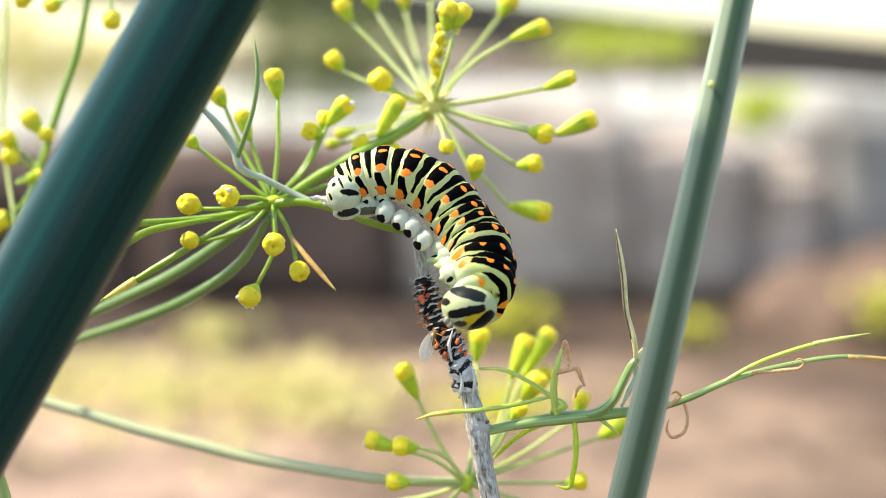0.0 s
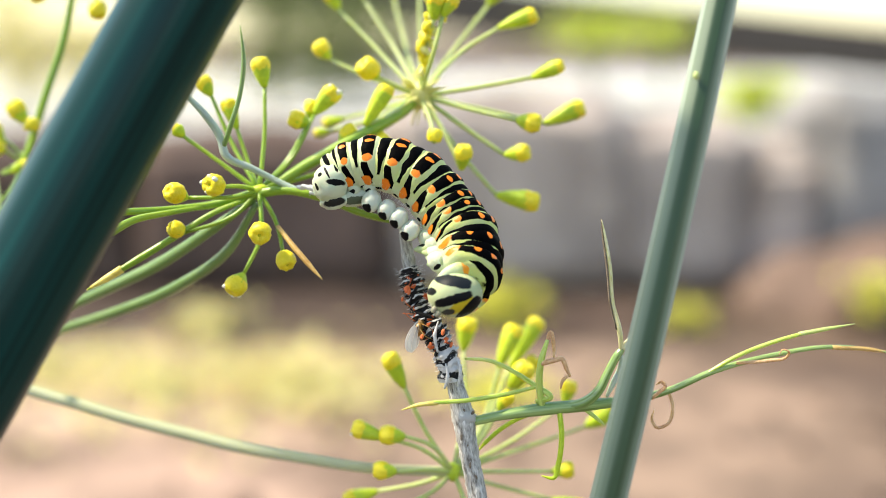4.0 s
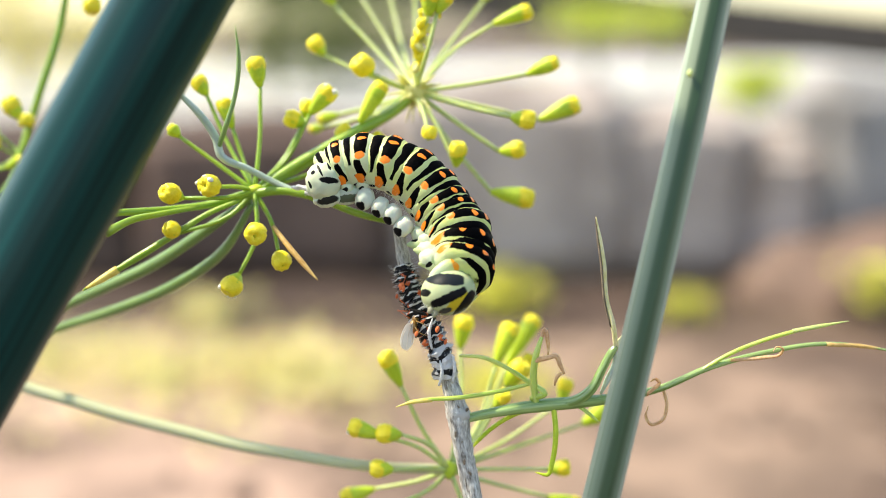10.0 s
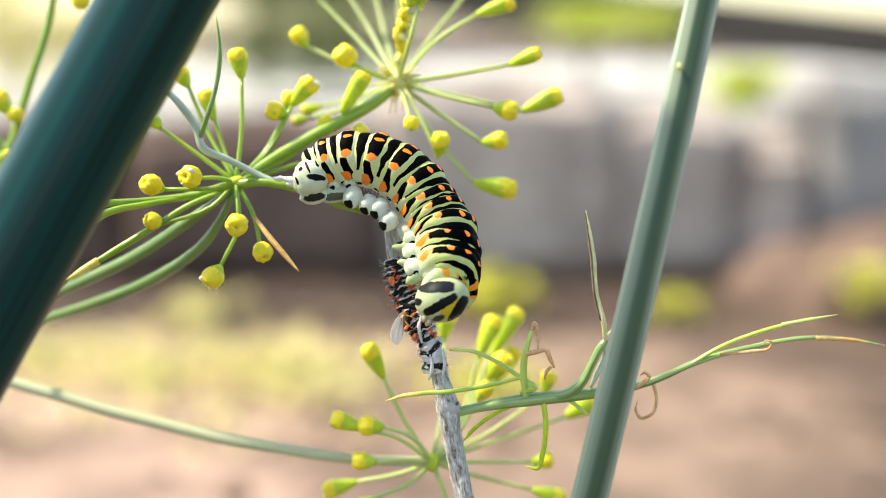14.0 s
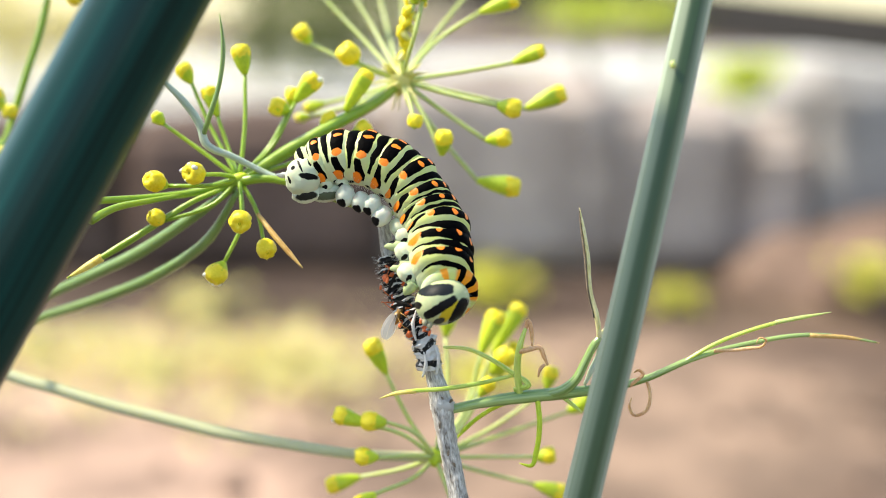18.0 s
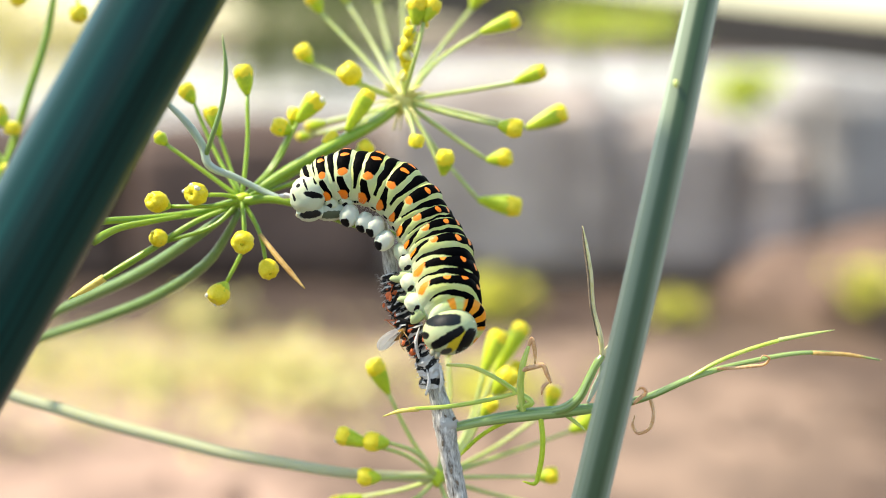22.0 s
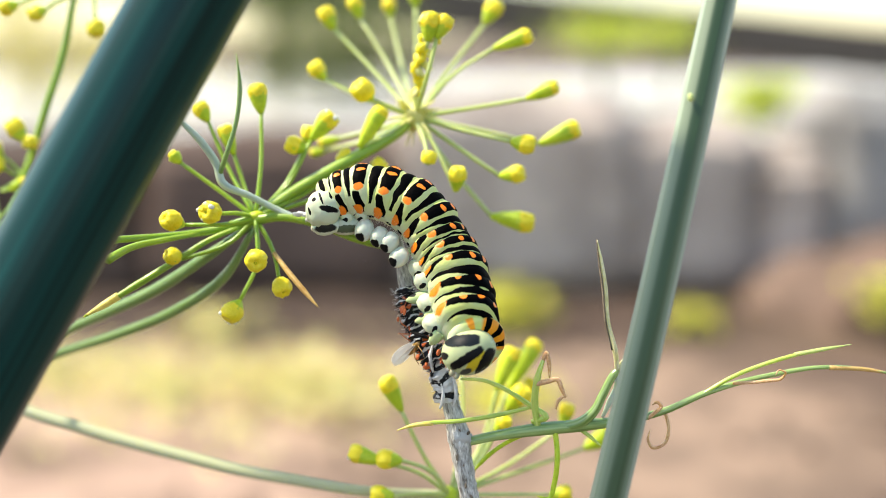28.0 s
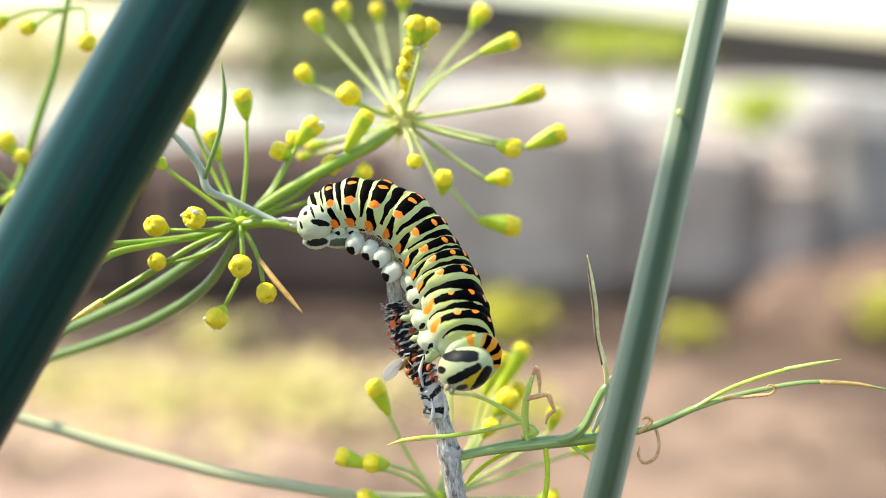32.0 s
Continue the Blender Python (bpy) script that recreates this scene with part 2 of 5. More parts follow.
def tube(bm, points, radii, sides=9, steps=5, ribs=0, rib=0.0, flat=1.0, rough=0.0, mat=0):
    """A tapered stem through points given in millimetres. radii in millimetres, from start to end."""
    c = [q * 0.001 for q in spline(points, steps)]
    n = len(c)
    side = None
    rings = []
    uv = bm.loops.layers.uv.verify()
    run = 0.0
    runs = []
    for i, q in enumerate(c):
        run += (q - c[i - 1]).length if i else 0
        runs.append(run)
        t = (c[min(i + 1, n - 1)] - c[max(i - 1, 0)]).normalized()
        if side is None:
            side = t.cross(Vector((0, 1, 0)))
            side = side.normalized() if side.length > 0.1 else Vector((1, 0, 0))
        side = (side - t * side.dot(t)).normalized()
        up = side.cross(t)
        f = i / (n - 1) * (len(radii) - 1)
        k = min(int(f), len(radii) - 2)
        r = (radii[k] + (radii[k + 1] - radii[k]) * (f - k)) * 0.001
        ring = []
        for j in range(sides):
            a = 2 * math.pi * j / sides
            g = r * (1 + rib * math.cos(ribs * a)) * (1 + rough * noise.noise(q * 1300 + Vector((math.cos(a), math.sin(a), 0)) * 2.2))
            ring.append(bm.verts.new(q + side * (g * math.cos(a)) + up * (g * flat * math.sin(a))))
        rings.append(ring)
    turn = 6.283 * max(radii) * 0.001 / sides
    for a, b, v0, v1 in zip(rings, rings[1:], runs, runs[1:]):
        for j in range(sides):
            f = bm.faces.new((a[j], a[(j + 1) % sides], b[(j + 1) % sides], b[j]))
            f.material_index = mat
            for loop, xy in zip(f.loops, ((j, v0), (j + 1, v0), (j + 1, v1), (j, v1))):
                loop[uv].uv = (xy[0] * turn, xy[1])
    bm.faces.new(rings[0][::-1]).material_index = mat
    bm.faces.new(rings[-1]).material_index = mat
    return bm


def stem(name, parent, material, points, radii, label="", **k):
    return part(name, tube(bmesh.new(), points, radii, **k), material, parent, label)


def ball(bm, centre, radius, axis=(0, 0, 1), long=1.0, segments=8, rings=6, lump=0.0, mat=0):
    """A lumpy ellipsoid; centre and radius in millimetres."""
    turn = Vector((0, 0, 1)).rotation_difference(Vector(axis)).to_matrix().to_4x4()
    m = Matrix.Translation(Vector(centre) * 0.001) @ turn @ Matrix.Diagonal((radius * 0.001, radius * 0.001, radius * 0.001 * long, 1))
    made = bmesh.ops.create_uvsphere(bm, u_segments=segments, v_segments=rings, radius=1, matrix=m)["verts"]
    if lump:
        for v in made:
            v.co += (v.co - m.translation) * lump * noise.noise(v.co * 1500)
    if mat:
        for f in {f for v in made for f in v.link_faces}:
            f.material_index = mat
    return made


def rosette(top, axis, side, other, size, lobes, rng):
    """A ring of florets curled inwards round a small hollow."""
    bm = bmesh.new()
    rows = []
    turn = rng.uniform(0, 6.36)
    for k in range(11):
        phi = radians(-62 + 242 * k / 10)
        out = 0.53 + 0.47 * math.cos(phi)
        lift = 0.84 * math.sin(phi) if phi < math.pi / 2 else 0.84 * (0.6 + 0.4 * math.sin(phi))
        row = []
        for j in range(36):
            a = 2 * math.pi * j / 36
            bump = 1 + 0.025 * math.sin(max(0, min(math.pi, phi + 0.8))) * math.cos(lobes * a + turn)
            p = top + ((side * math.cos(a) + other * math.sin(a)) * out * bump + axis * lift * bump) * size
            p += (Vector(noise.noise_vector(p * 0.9)) * 0.08 + Vector(noise.noise_vector(p * 2.3)) * 0.07 + Vector(noise.noise_vector(p * 6.0)) * 0.05) * size
            row.append(bm.verts.new(p * 0.001))
        rows.append(row)
    for a, b in zip(rows, rows[1:]):
        for j in range(36):
            bm.faces.new((a[j], a[(j + 1) % 36], b[(j + 1) % 36], b[j]))
    return bm


def umbellet(parent, base, tip, radius, florets=9, cap=1.0, petals=0, rng=random.Random(3)):
    """A bud cluster at the end of a ray: a green cup with a cap of tiny yellow florets."""
    base, tip = Vector(base), Vector(tip)
    axis = (tip - base).normalized()
    length = (tip - base).length
    bm = bmesh.new()
    edge = tip - axis * min(radius * 0.35, length * 0.4)
    tube(bm, [base, base.lerp(edge, 0.4), base.lerp(edge, 0.8), edge], [radius * 0.26, radius * 0.62, radius * 0.84, radius * 0.86],
         sides=16, steps=4, ribs=5, rib=0.03)
    cup = part("umbellet", bm, BUD, parent)
    side = axis.orthogonal().normalized()
    other = axis.cross(side)
    top = edge + axis * radius * 0.1
    size = radius * 0.93 * min(1, cap + 0.15)
    lobes = 6 + florets % 4
    bm = rosette(top, axis, side, other, size, lobes, rng)
    part("floret_cap", bm, YELLOW, cup, "cap of tiny curled yellow florets")
    bm = bmesh.new()
    ball(bm, top + axis * size * 0.52, size * 0.24, axis, 0.8, 10, 7, lump=0.3)
    if cap == 1.0:
        part("flower_centre", bm, CENTRE, cup, "small greenish centre")
    else:
        bm.free()
    a = rng.uniform(0, 6.28)
    for _ in range(petals):
        a += rng.uniform(0.5, 1.6)
        d = side * math.cos(a) + other * math.sin(a)
        bm = bmesh.new()
        ball(bm, top + d * size * rng.uniform(0.5, 0.85) + axis * size * 0.55, size * rng.uniform(0.16, 0.28), axis + d * 0.5, 1.3, 10, 8, lump=0.4)
        part("petal", bm, PETAL, cup, "small whitish petal")
    return cup


def deeper(p, w):
    """The point w millimetres behind the plant's plane, on the same line from the viewer as p."""
    k = (140 + w) / (140 + p[1])
    return (p[0] * k, w, p[2] * k)


def rays(parent, hub, buds, thick=0.28, material=GREEN):
    """Rays from the hub to each bud: middle point or None, base of the bud, tip of the bud, radius."""
    for mid, base, tip, r, *more in buds:
        pts = [hub, mid, base] if mid else [hub, Vector(hub).lerp(Vector(base), 0.5), base]
        stem("ray", parent, material, pts, [thick * 1.15, thick, thick * 0.9], sides=8, steps=4, ribs=4, rib=0.06)
        umbellet(parent, base, tip, r, *more)


# ---- ground and background ----


def block(bm, size, bevel, lump=0.0, cuts=4, scale=6.0, seed=0.0):
    made = bmesh.ops.create_cube(bm, size=1, matrix=Matrix.Diagonal((*size, 1)))["verts"]
    edges = list({e for v in made for e in v.link_edges})
    bmesh.ops.subdivide_edges(bm, edges=edges, cuts=cuts, use_grid_fill=True)
    bmesh.ops.bevel(bm, geom=[e for e in bm.edges if e.calc_face_angle(0) > 1], offset=bevel, segments=3, affect="EDGES")
    if lump:
        for v in bm.verts:
            v.co += Vector(noise.noise_vector(v.co * scale + Vector((seed, 0, 0)))) * lump
    return bm


def solid(name, bm, material, m, label="", category="", kind="", group=""):
    me = bpy.data.meshes.new(name)
    bm.normal_update()
    bm.to_mesh(me)
    bm.free()
    for p in me.polygons:
        p.use_smooth = True
    me.materials.append(material)
    ob = new(name, me)
    ob.matrix_basis = m
    return tagged(ob, label, category, group, kind)


def build_ground():
    bm = bmesh.new()
    xs = [-400, -60, -12, -5] + [-3 + 0.12 * i for i in range(51)] + [5, 12, 60, 400]
    ys = [-300, -40, -8, -2] + [-0.6 + 0.12 * i for i in range(40)] + [6, 12, 60, 600]
    grid = [[bm.verts.new((x, y, (0.012 * noise.noise(Vector((x * 4, y * 4, 0))) if abs(x) < 4 and -1 < y < 4.5 else 0))) for x in xs] for y in ys]
    for a, b in zip(grid, grid[1:]):
        for i in range(len(xs) - 1):
            bm.faces.new((a[i], a[i + 1], b[i + 1], b[i]))
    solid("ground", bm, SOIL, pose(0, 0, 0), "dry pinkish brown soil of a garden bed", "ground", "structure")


def build_clods():
    rng = random.Random(31)
    ico = bmesh.new()
    bmesh.ops.create_icosphere(ico, subdivisions=1, radius=0.001)
    ico.verts.index_update()
    pts = [v.co.copy() for v in ico.verts]
    tris = [[v.index for v in f.verts] for f in ico.faces]
    ico.free()
    bm = bmesh.new()
    for i in range(360):
        r = rng.uniform(3, 9) * (2.6 if i % 8 == 0 else 1)
        at = Vector((rng.uniform(-0.9, 1.1), rng.uniform(0.7, 1.7), r * 0.00035))
        vs = []
        for p in pts:
            q = Vector((p.x * r, p.y * r, p.z * r * 0.7)) + at
            vs.append(bm.verts.new(q + Vector(noise.noise_vector(q * 90)) * 0.003))
        for f in tris:
            bm.faces.new([vs[k] for k in f])
    solid("soil_clods", bm, CLOD, pose(0, 0, 0), "loose crumbs of dry brown soil on the bed", "soil", "stuff")


def build_terrace():
    bm = block(bmesh.new(), (14, 4.2, 0.2), 0.02, 0.012, cuts=14, scale=3)
    solid("terrace", bm, PALE, pose(0, 3.95, 0.135), "raised bed of pale sunlit gravel behind the stones", "terrace", "structure")


def build_stones():
    rng = random.Random(5)
    row = [(-2.6, -2.15, 0.26), (-2.15, -1.75, 0.27), (-1.75, -1.3, 0.26), (-1.3, -0.92, 0.27), (-0.92, -0.5, 0.262), (-0.5, -0.08, 0.268),
           (-0.08, 0.31, 0.338), (0.31, 0.51, 0.292), (0.51, 0.63, 0.25), (0.63, 1.12, 0.35), (1.12, 1.5, 0.36), (1.5, 1.95, 0.33), (1.95, 2.4, 0.30)]
    for i, (a, b, h) in enumerate(row):
        bm = block(bmesh.new(), (b - a + 0.05, 0.24, h), 0.035, 0.022, cuts=5, seed=i * 3.3)
        mid = (a + b) / 2
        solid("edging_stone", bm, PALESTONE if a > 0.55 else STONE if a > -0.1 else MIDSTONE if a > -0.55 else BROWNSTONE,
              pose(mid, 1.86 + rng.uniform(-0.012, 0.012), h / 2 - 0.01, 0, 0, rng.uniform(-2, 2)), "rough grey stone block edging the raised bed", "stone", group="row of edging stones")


def build_mound():
    bm = bmesh.new()
    for v in bmesh.ops.create_uvsphere(bm, u_segments=40, v_segments=20, radius=1)["verts"]:
        v.co = Vector((v.co.x * 0.42, v.co.y * 0.2, v.co.z * 0.16)) * (1 + 0.25 * noise.noise(v.co * 2.5))
    solid("soil_mound", bm, CLOD, pose(0.90, 1.58, -0.02), "low heap of brown soil against the stones", "soil heap", "structure")


def build_timber():
    bm = block(bmesh.new(), (4.6, 0.06, 0.16), 0.012, 0.004, cuts=10)
    solid("timber_rail", bm, TIMBER, pose(1.1, 3.6, 0.405, 0, 6.0, 4), "weathered dark timber rail lying across the raised bed", "rail")


def weed(name, m, spread, height, leaves, seed, label, material, low=0.15):
    rng = random.Random(seed)
    bm = bmesh.new()
    for i in range(leaves * 3):
        a = rng.uniform(0, 6.283)
        r = spread * min(1.6, abs(rng.gauss(0, 0.6)))
        p = Vector((r * math.cos(a), r * math.sin(a), height * rng.uniform(low, 1)))
        s = rng.uniform(0.005, 0.011)
        t = Euler((rng.uniform(-0.6, 0.6), rng.uniform(-0.6, 0.6), rng.uniform(0, 6.28))).to_matrix()
        q = [bm.verts.new(p + t @ Vector(c)) for c in ((-s * 1.6, 0, 0), (0, -s * 0.6, s * 0.2), (s * 1.6, 0, -s * 0.2), (0, s * 0.6, s * 0.2))]
        bm.faces.new(q)
    base = tagged(new(name), label, "weed", "low weeds")
    base.matrix_basis = m
    tagged(part("foliage", bm, material, base, smooth=False), kind="stuff")
    bm = bmesh.new()
    for i in range(9):
        a = rng.uniform(0, 6.283)
        r = spread * rng.uniform(0.2, 0.9)
        tube(bm, [(0, 0, 0), (r * 400 * math.cos(a), r * 400 * math.sin(a), height * 600), (r * 1000 * math.cos(a), r * 1000 * math.sin(a), height * 950)],
             [2.2, 1.6, 0.8], sides=6, steps=3)
    tagged(part("tuft", bm, HEDGE, base), kind="stuff")


def build_weeds():
    spots = [(-0.33, 1.24, 0, 0.18, 0.025, 130), (-0.17, 1.25, 0, 0.16, 0.025, 150), (-0.50, 1.30, 0, 0.12, 0.03, 60), (-0.33, 1.50, 0, 0.07, 0.03, 50),
             (0.085, 1.55, 0, 0.065, 0.055, 110), (0.36, 1.5, 0, 0.05, 0.04, 22), (0.07, 1.2, 0, 0.09, 0.025, 35),
             (0.46, 3.2, 0.235, 0.15, 0.25, 420), (0.68, 3.3, 0.235, 0.10, 0.24, 160), (0.68, 2.3, 0.235, 0.09, 0.10, 420), (0.60, 1.42, 0.04, 0.06, 0.06, 26), (-0.75, 2.5, 0.235, 0.3, 0.2, 420),
             (0.15, 2.3, 0.235, 0.12, 0.08, 160), (-1.0, 2.6, 0.235, 0.3, 0.3, 520), ]
    for i, (x, y, z, s, h, n) in enumerate(spots):
        weed("weed", pose(x, y, z), s, h, n, 40 + i, "low yellow-green weed with small leaves", LIMELEAF if x > 0.35 and y > 2 else YELLOWLEAF if x > 0 and y < 2 else WEED, 0.6 if y > 3 else 0.15)
    for i, (x, y, s, h, n) in enumerate(((-0.40, 2.65, 0.14, 0.32, 480), (-0.22, 2.75, 0.12, 0.30, 340), (-0.32, 2.95, 0.16, 0.26, 380), (-0.12, 3.0, 0.12, 0.25, 160))):
        weed("shrub", pose(x, y, 0.235), s, h, n, 80 + i, "dull olive green shrub on the raised bed", HEDGE)


# ---- the fennel ----


def build_stalk():
    s = thing("fennel_stalk", (-90.28, -20, -85.53), "thick smooth blue-green fennel stalk leaning across the plant", "stalk")
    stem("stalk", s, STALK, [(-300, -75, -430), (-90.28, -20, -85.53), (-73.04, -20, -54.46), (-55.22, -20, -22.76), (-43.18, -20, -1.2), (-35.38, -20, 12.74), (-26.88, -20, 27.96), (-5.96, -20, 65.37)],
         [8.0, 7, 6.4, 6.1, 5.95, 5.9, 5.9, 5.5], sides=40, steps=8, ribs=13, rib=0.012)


def build_shoot():
    s = thing("side_shoot", (-59.75, -6, -60.81), "pale grey-green side shoot at the foot of the stalk", "shoot")
    stem("shoot", s, PALERAY, [(-90, -60, -440), (-59.75, -6, -60.81), (-54.66, -6, -39.58), (-55.22, -6, -31.08), (-56.5, -6, -26.83), (-58.86, -8, -20.85)], [1.6, 1.3, 1.1, 1.0, 0.8, 0.3], sides=14)


def build_right_stem():
    s = thing("slender_fennel", (14.61, -12, -54.71), "slender grey-green ribbed fennel stem standing upright", "stem")
    stem("stem", s, STEM, [(16, -60, -430), (15.28, -12, -58.09), (21.98, -12, -29.82), (26.44, -12, -10.75), (30.91, -12, 9.54), (35.17, -12, 29.82), (38.95, -12, 47.41)],
         [2.6, 2.3, 2.15, 2.1, 2.05, 1.95, 1.8], sides=36, steps=7, ribs=11, rib=0.045)
    bm = bmesh.new()
    ball(bm, (31.5, -14.2, 19.34), 0.35, (0, 0, 1), 1.4, lump=0.2)
    part("scar", bm, PALERAY, s, "small pale scar")


def build_twig():
    s = thing("fennel_shoot", (8.95, 0, -48.74), "grey dead twig with a green feathery side leaf", "twig")
    stem("twig", s, TWIG, [(30, -20, -430), (11.54, 0, -59.84), (6.21, 0, -32.62), (5.03, 0, -26.55), (4.51, 0, -23.23), (3.56, 0.5, -19.23), (2.31, 1, -15.2), (0.45, 1.5, -11.14), (-1.43, 2, -7.43), (-2.56, 2.5, -3.69), (-3.17, 3, 0.08), (-3.71, 3.5, 3.11)],
         [2.6, 1.9, 1.25, 1.25, 1.5, 1.12, 1.1, 1.05, 1.0, 0.95, 0.8, 0.5], "rough grey dead twig", sides=22, steps=14, rough=0.14)
    bm = bmesh.new()
    ball(bm, (4.73, 0, -23.37), 1.55, (0, 0, 1), 1.0, 20, 14, lump=0.35)
    part("node", bm, TWIG, s, "swollen knobbly grey node")
    rng = random.Random(8)
    for p, t in (((4.98, -1.25, -24.26), 0.3), ((4.55, -1.2, -22.07), -0.4), ((5.06, -1.2, -26.69), 0.2), ((4.33, -1.05, -25.62), 0.1), ((5.72, -1.2, -22.51), 0.9), ((3.96, -1.2, -21.05), 0.2), ((5.43, -1.2, -29.26), 0.1), ((6.16, -1.1, -30.9), -0.2), ((3.96, -1.1, -23.78), 0.5)):
        bm = bmesh.new()
        ball(bm, p, 0.17, (t, 0, 1), rng.uniform(1.5, 2.6), 9, 7, lump=0.7)
        part("bark_flake", bm, BARK, s, "small brown bark flake")
    stem("rachis", s, WAXY, [(5.25, 0, -23.97), (8.58, 0, -23.23), (14.87, 0, -22.26), (20.41, 0, -21.75), (25.59, 0, -21.15), (30.77, 0, -20.04), (37.43, 0, -17.23), (45.14, 1, -15.35), (51.85, 1, -14.23), (58.82, 2, -14.63), (62.72, 2, -15.3)],
         [0.6, 0.62, 0.85, 0.8, 0.6, 0.45, 0.4, 0.33, 0.28, 0.22, 0.1], "green waxy leaf stalk", ribs=5, rib=0.06, sides=12)
    for pts, r, m in leaflets():
        stem("leaflet", s, m, pts, r, sides=8)
    stem("leaf_tip", s, PALERAY, [(48.14, -1.1, -12.29), (51.7, -1.4, -11.57), (55.28, -1.6, -10.9)], [0.3, 0.28, 0.05], "dry yellow leaf tip", sides=8)
    stem("leaf_tip", s, WITHER, [(53.38, 1.1, -14.24), (58.82, 2, -14.63), (63.09, 2, -15.38)], [0.31, 0.27, 0.06], "dry orange leaf tip", sides=8)
    stem("leaf_tip", s, YELLOWTIP, [(1.17, -1.9, -21.09), (-1.38, -2.05, -21.35), (-3.5, -2, -22.02)], [0.31, 0.28, 0.05], "dry yellow leaf tip", sides=8)
    return s


def leaflets():
    return [
        ([(35.58, 0, -18.12), (40.24, -0.5, -15.26), (47.44, -1, -12.56), (54.95, -1.5, -10.98)], [0.252, 0.288, 0.274, 0.072], LEAFLET),
        ([(40.39, 0, -16.2), (44.5, -1, -15.72), (46.39, -1.5, -15.29), (46.66, -2, -14.51), (45.79, -2, -14.22), (45.35, -2, -14.87)], [0.216, 0.252, 0.18, 0.144, 0.108, 0.036], CURL),
        ([(14.87, 0, -22.12), (14.39, -1, -18.29), (14.65, -2, -15.24), (15.38, -2, -12.91)], [0.5, 0.47, 0.44, 0.25], LEAFLET),
        ([(15.24, -2, -13.42), (15.75, -2, -11.96), (16.19, -2, -13.78), (16.19, -2, -15.24)], [0.2, 0.3, 0.27, 0.11], CURL),
        ([(14.65, -2, -15.97), (16, -3, -15.49), (17.08, -3, -15.27), (17.66, -3, -16.43), (18.17, -3, -17.59)], [0.33, 0.34, 0.32, 0.30, 0.16], CURL),
        ([(17.81, -3, -17.44), (17.23, -3, -18.02), (16.94, -3, -19.11)], [0.2, 0.25, 0.1], CURL),
        ([(14.13, 0, -21.23), (15.86, -1, -20.49), (13.76, 0, -19.01), (10.8, 0, -17.09), (7.84, 0, -15.83), (4.75, 0.5, -15.66)], [0.36, 0.432, 0.324, 0.288, 0.259, 0.18], LEAFLET),
        ([(14.13, 0, -19.31), (10.06, 0, -20.27), (4.83, -1.5, -20.85), (-1.02, -2, -21.29), (-3.35, -2, -21.95)], [0.216, 0.302, 0.302, 0.252, 0.072], LEAFLET),
        ([(17.6, 0, -21.95), (20.3, -0.5, -21.3), (22.1, -1, -19.7), (23.2, -1.2, -17.5), (24.6, -1.2, -14.9), (26.2, -1, -13.2)], [0.55, 0.72, 0.62, 0.55, 0.52, 0.22], WAXY),
        ([(25.2, -1.3, -14.2), (26.1, -1.3, -13.1), (26.9, -1.2, -12.75)], [0.42, 0.40, 0.1], LEAFTIP),
        ([(23.3, -0.2, -20.6), (24.2, -0.4, -18.6), (25.1, -0.6, -16.4), (25.0, -1.2, -14.2)], [0.2, 0.42, 0.36, 0.25], GLAUCOUS),
        ([(25.0, -1.2, -14.4), (24.9, -1.7, -13.2), (24.64, -2, -11.59), (23.77, -2, -8.31), (23.33, -2, -3.57), (22.82, -2, 0.07), (22.31, -2, 2.62)], [0.25, 0.33, 0.36, 0.302, 0.36, 0.23, 0.058], LEAFTIP),
        ([(24.24, -2.2, -11.58), (23.43, -2.3, -8.29), (22.99, -2.3, -3.56), (22.5, -2.2, 0.07), (22.24, -2, 2.7)], [0.1, 0.15, 0.16, 0.13, 0.05], BARK),
        ([(17.09, 0, -21.97), (17.33, -1, -25.63), (16.89, -1, -29.3), (16.3, -1, -31.06), (14.69, -1, -30.77)], [0.36, 0.36, 0.346, 0.288, 0.072], BUD),
        ([(20.27, 0, -22.12), (21.82, -0.5, -23.22), (22.91, -1, -24.16)], [0.288, 0.259, 0.108], LEAFLET),
        ([(15.24, 0, -22.26), (10.88, 1, -24.14), (7.58, 2, -26.93), (6.6, 2, -28.06)], [0.216, 0.288, 0.288, 0.108], BUD),
        ([(29.29, 0, -20.78), (29.96, -1, -19.9), (30.84, -1, -19.02), (30.26, -1, -18.51), (29.67, -1, -18.87)], [0.26, 0.26, 0.24, 0.2, 0.08], CURL),
        ([(31.51, 0, -19.9), (32.03, 0, -22.12), (31.36, 0, -24.19), (29.88, 0, -24.63), (29.29, 0, -23.6), (29.59, 0, -22.26)], [0.24, 0.23, 0.23, 0.21, 0.19, 0.06], CURL),
    ]


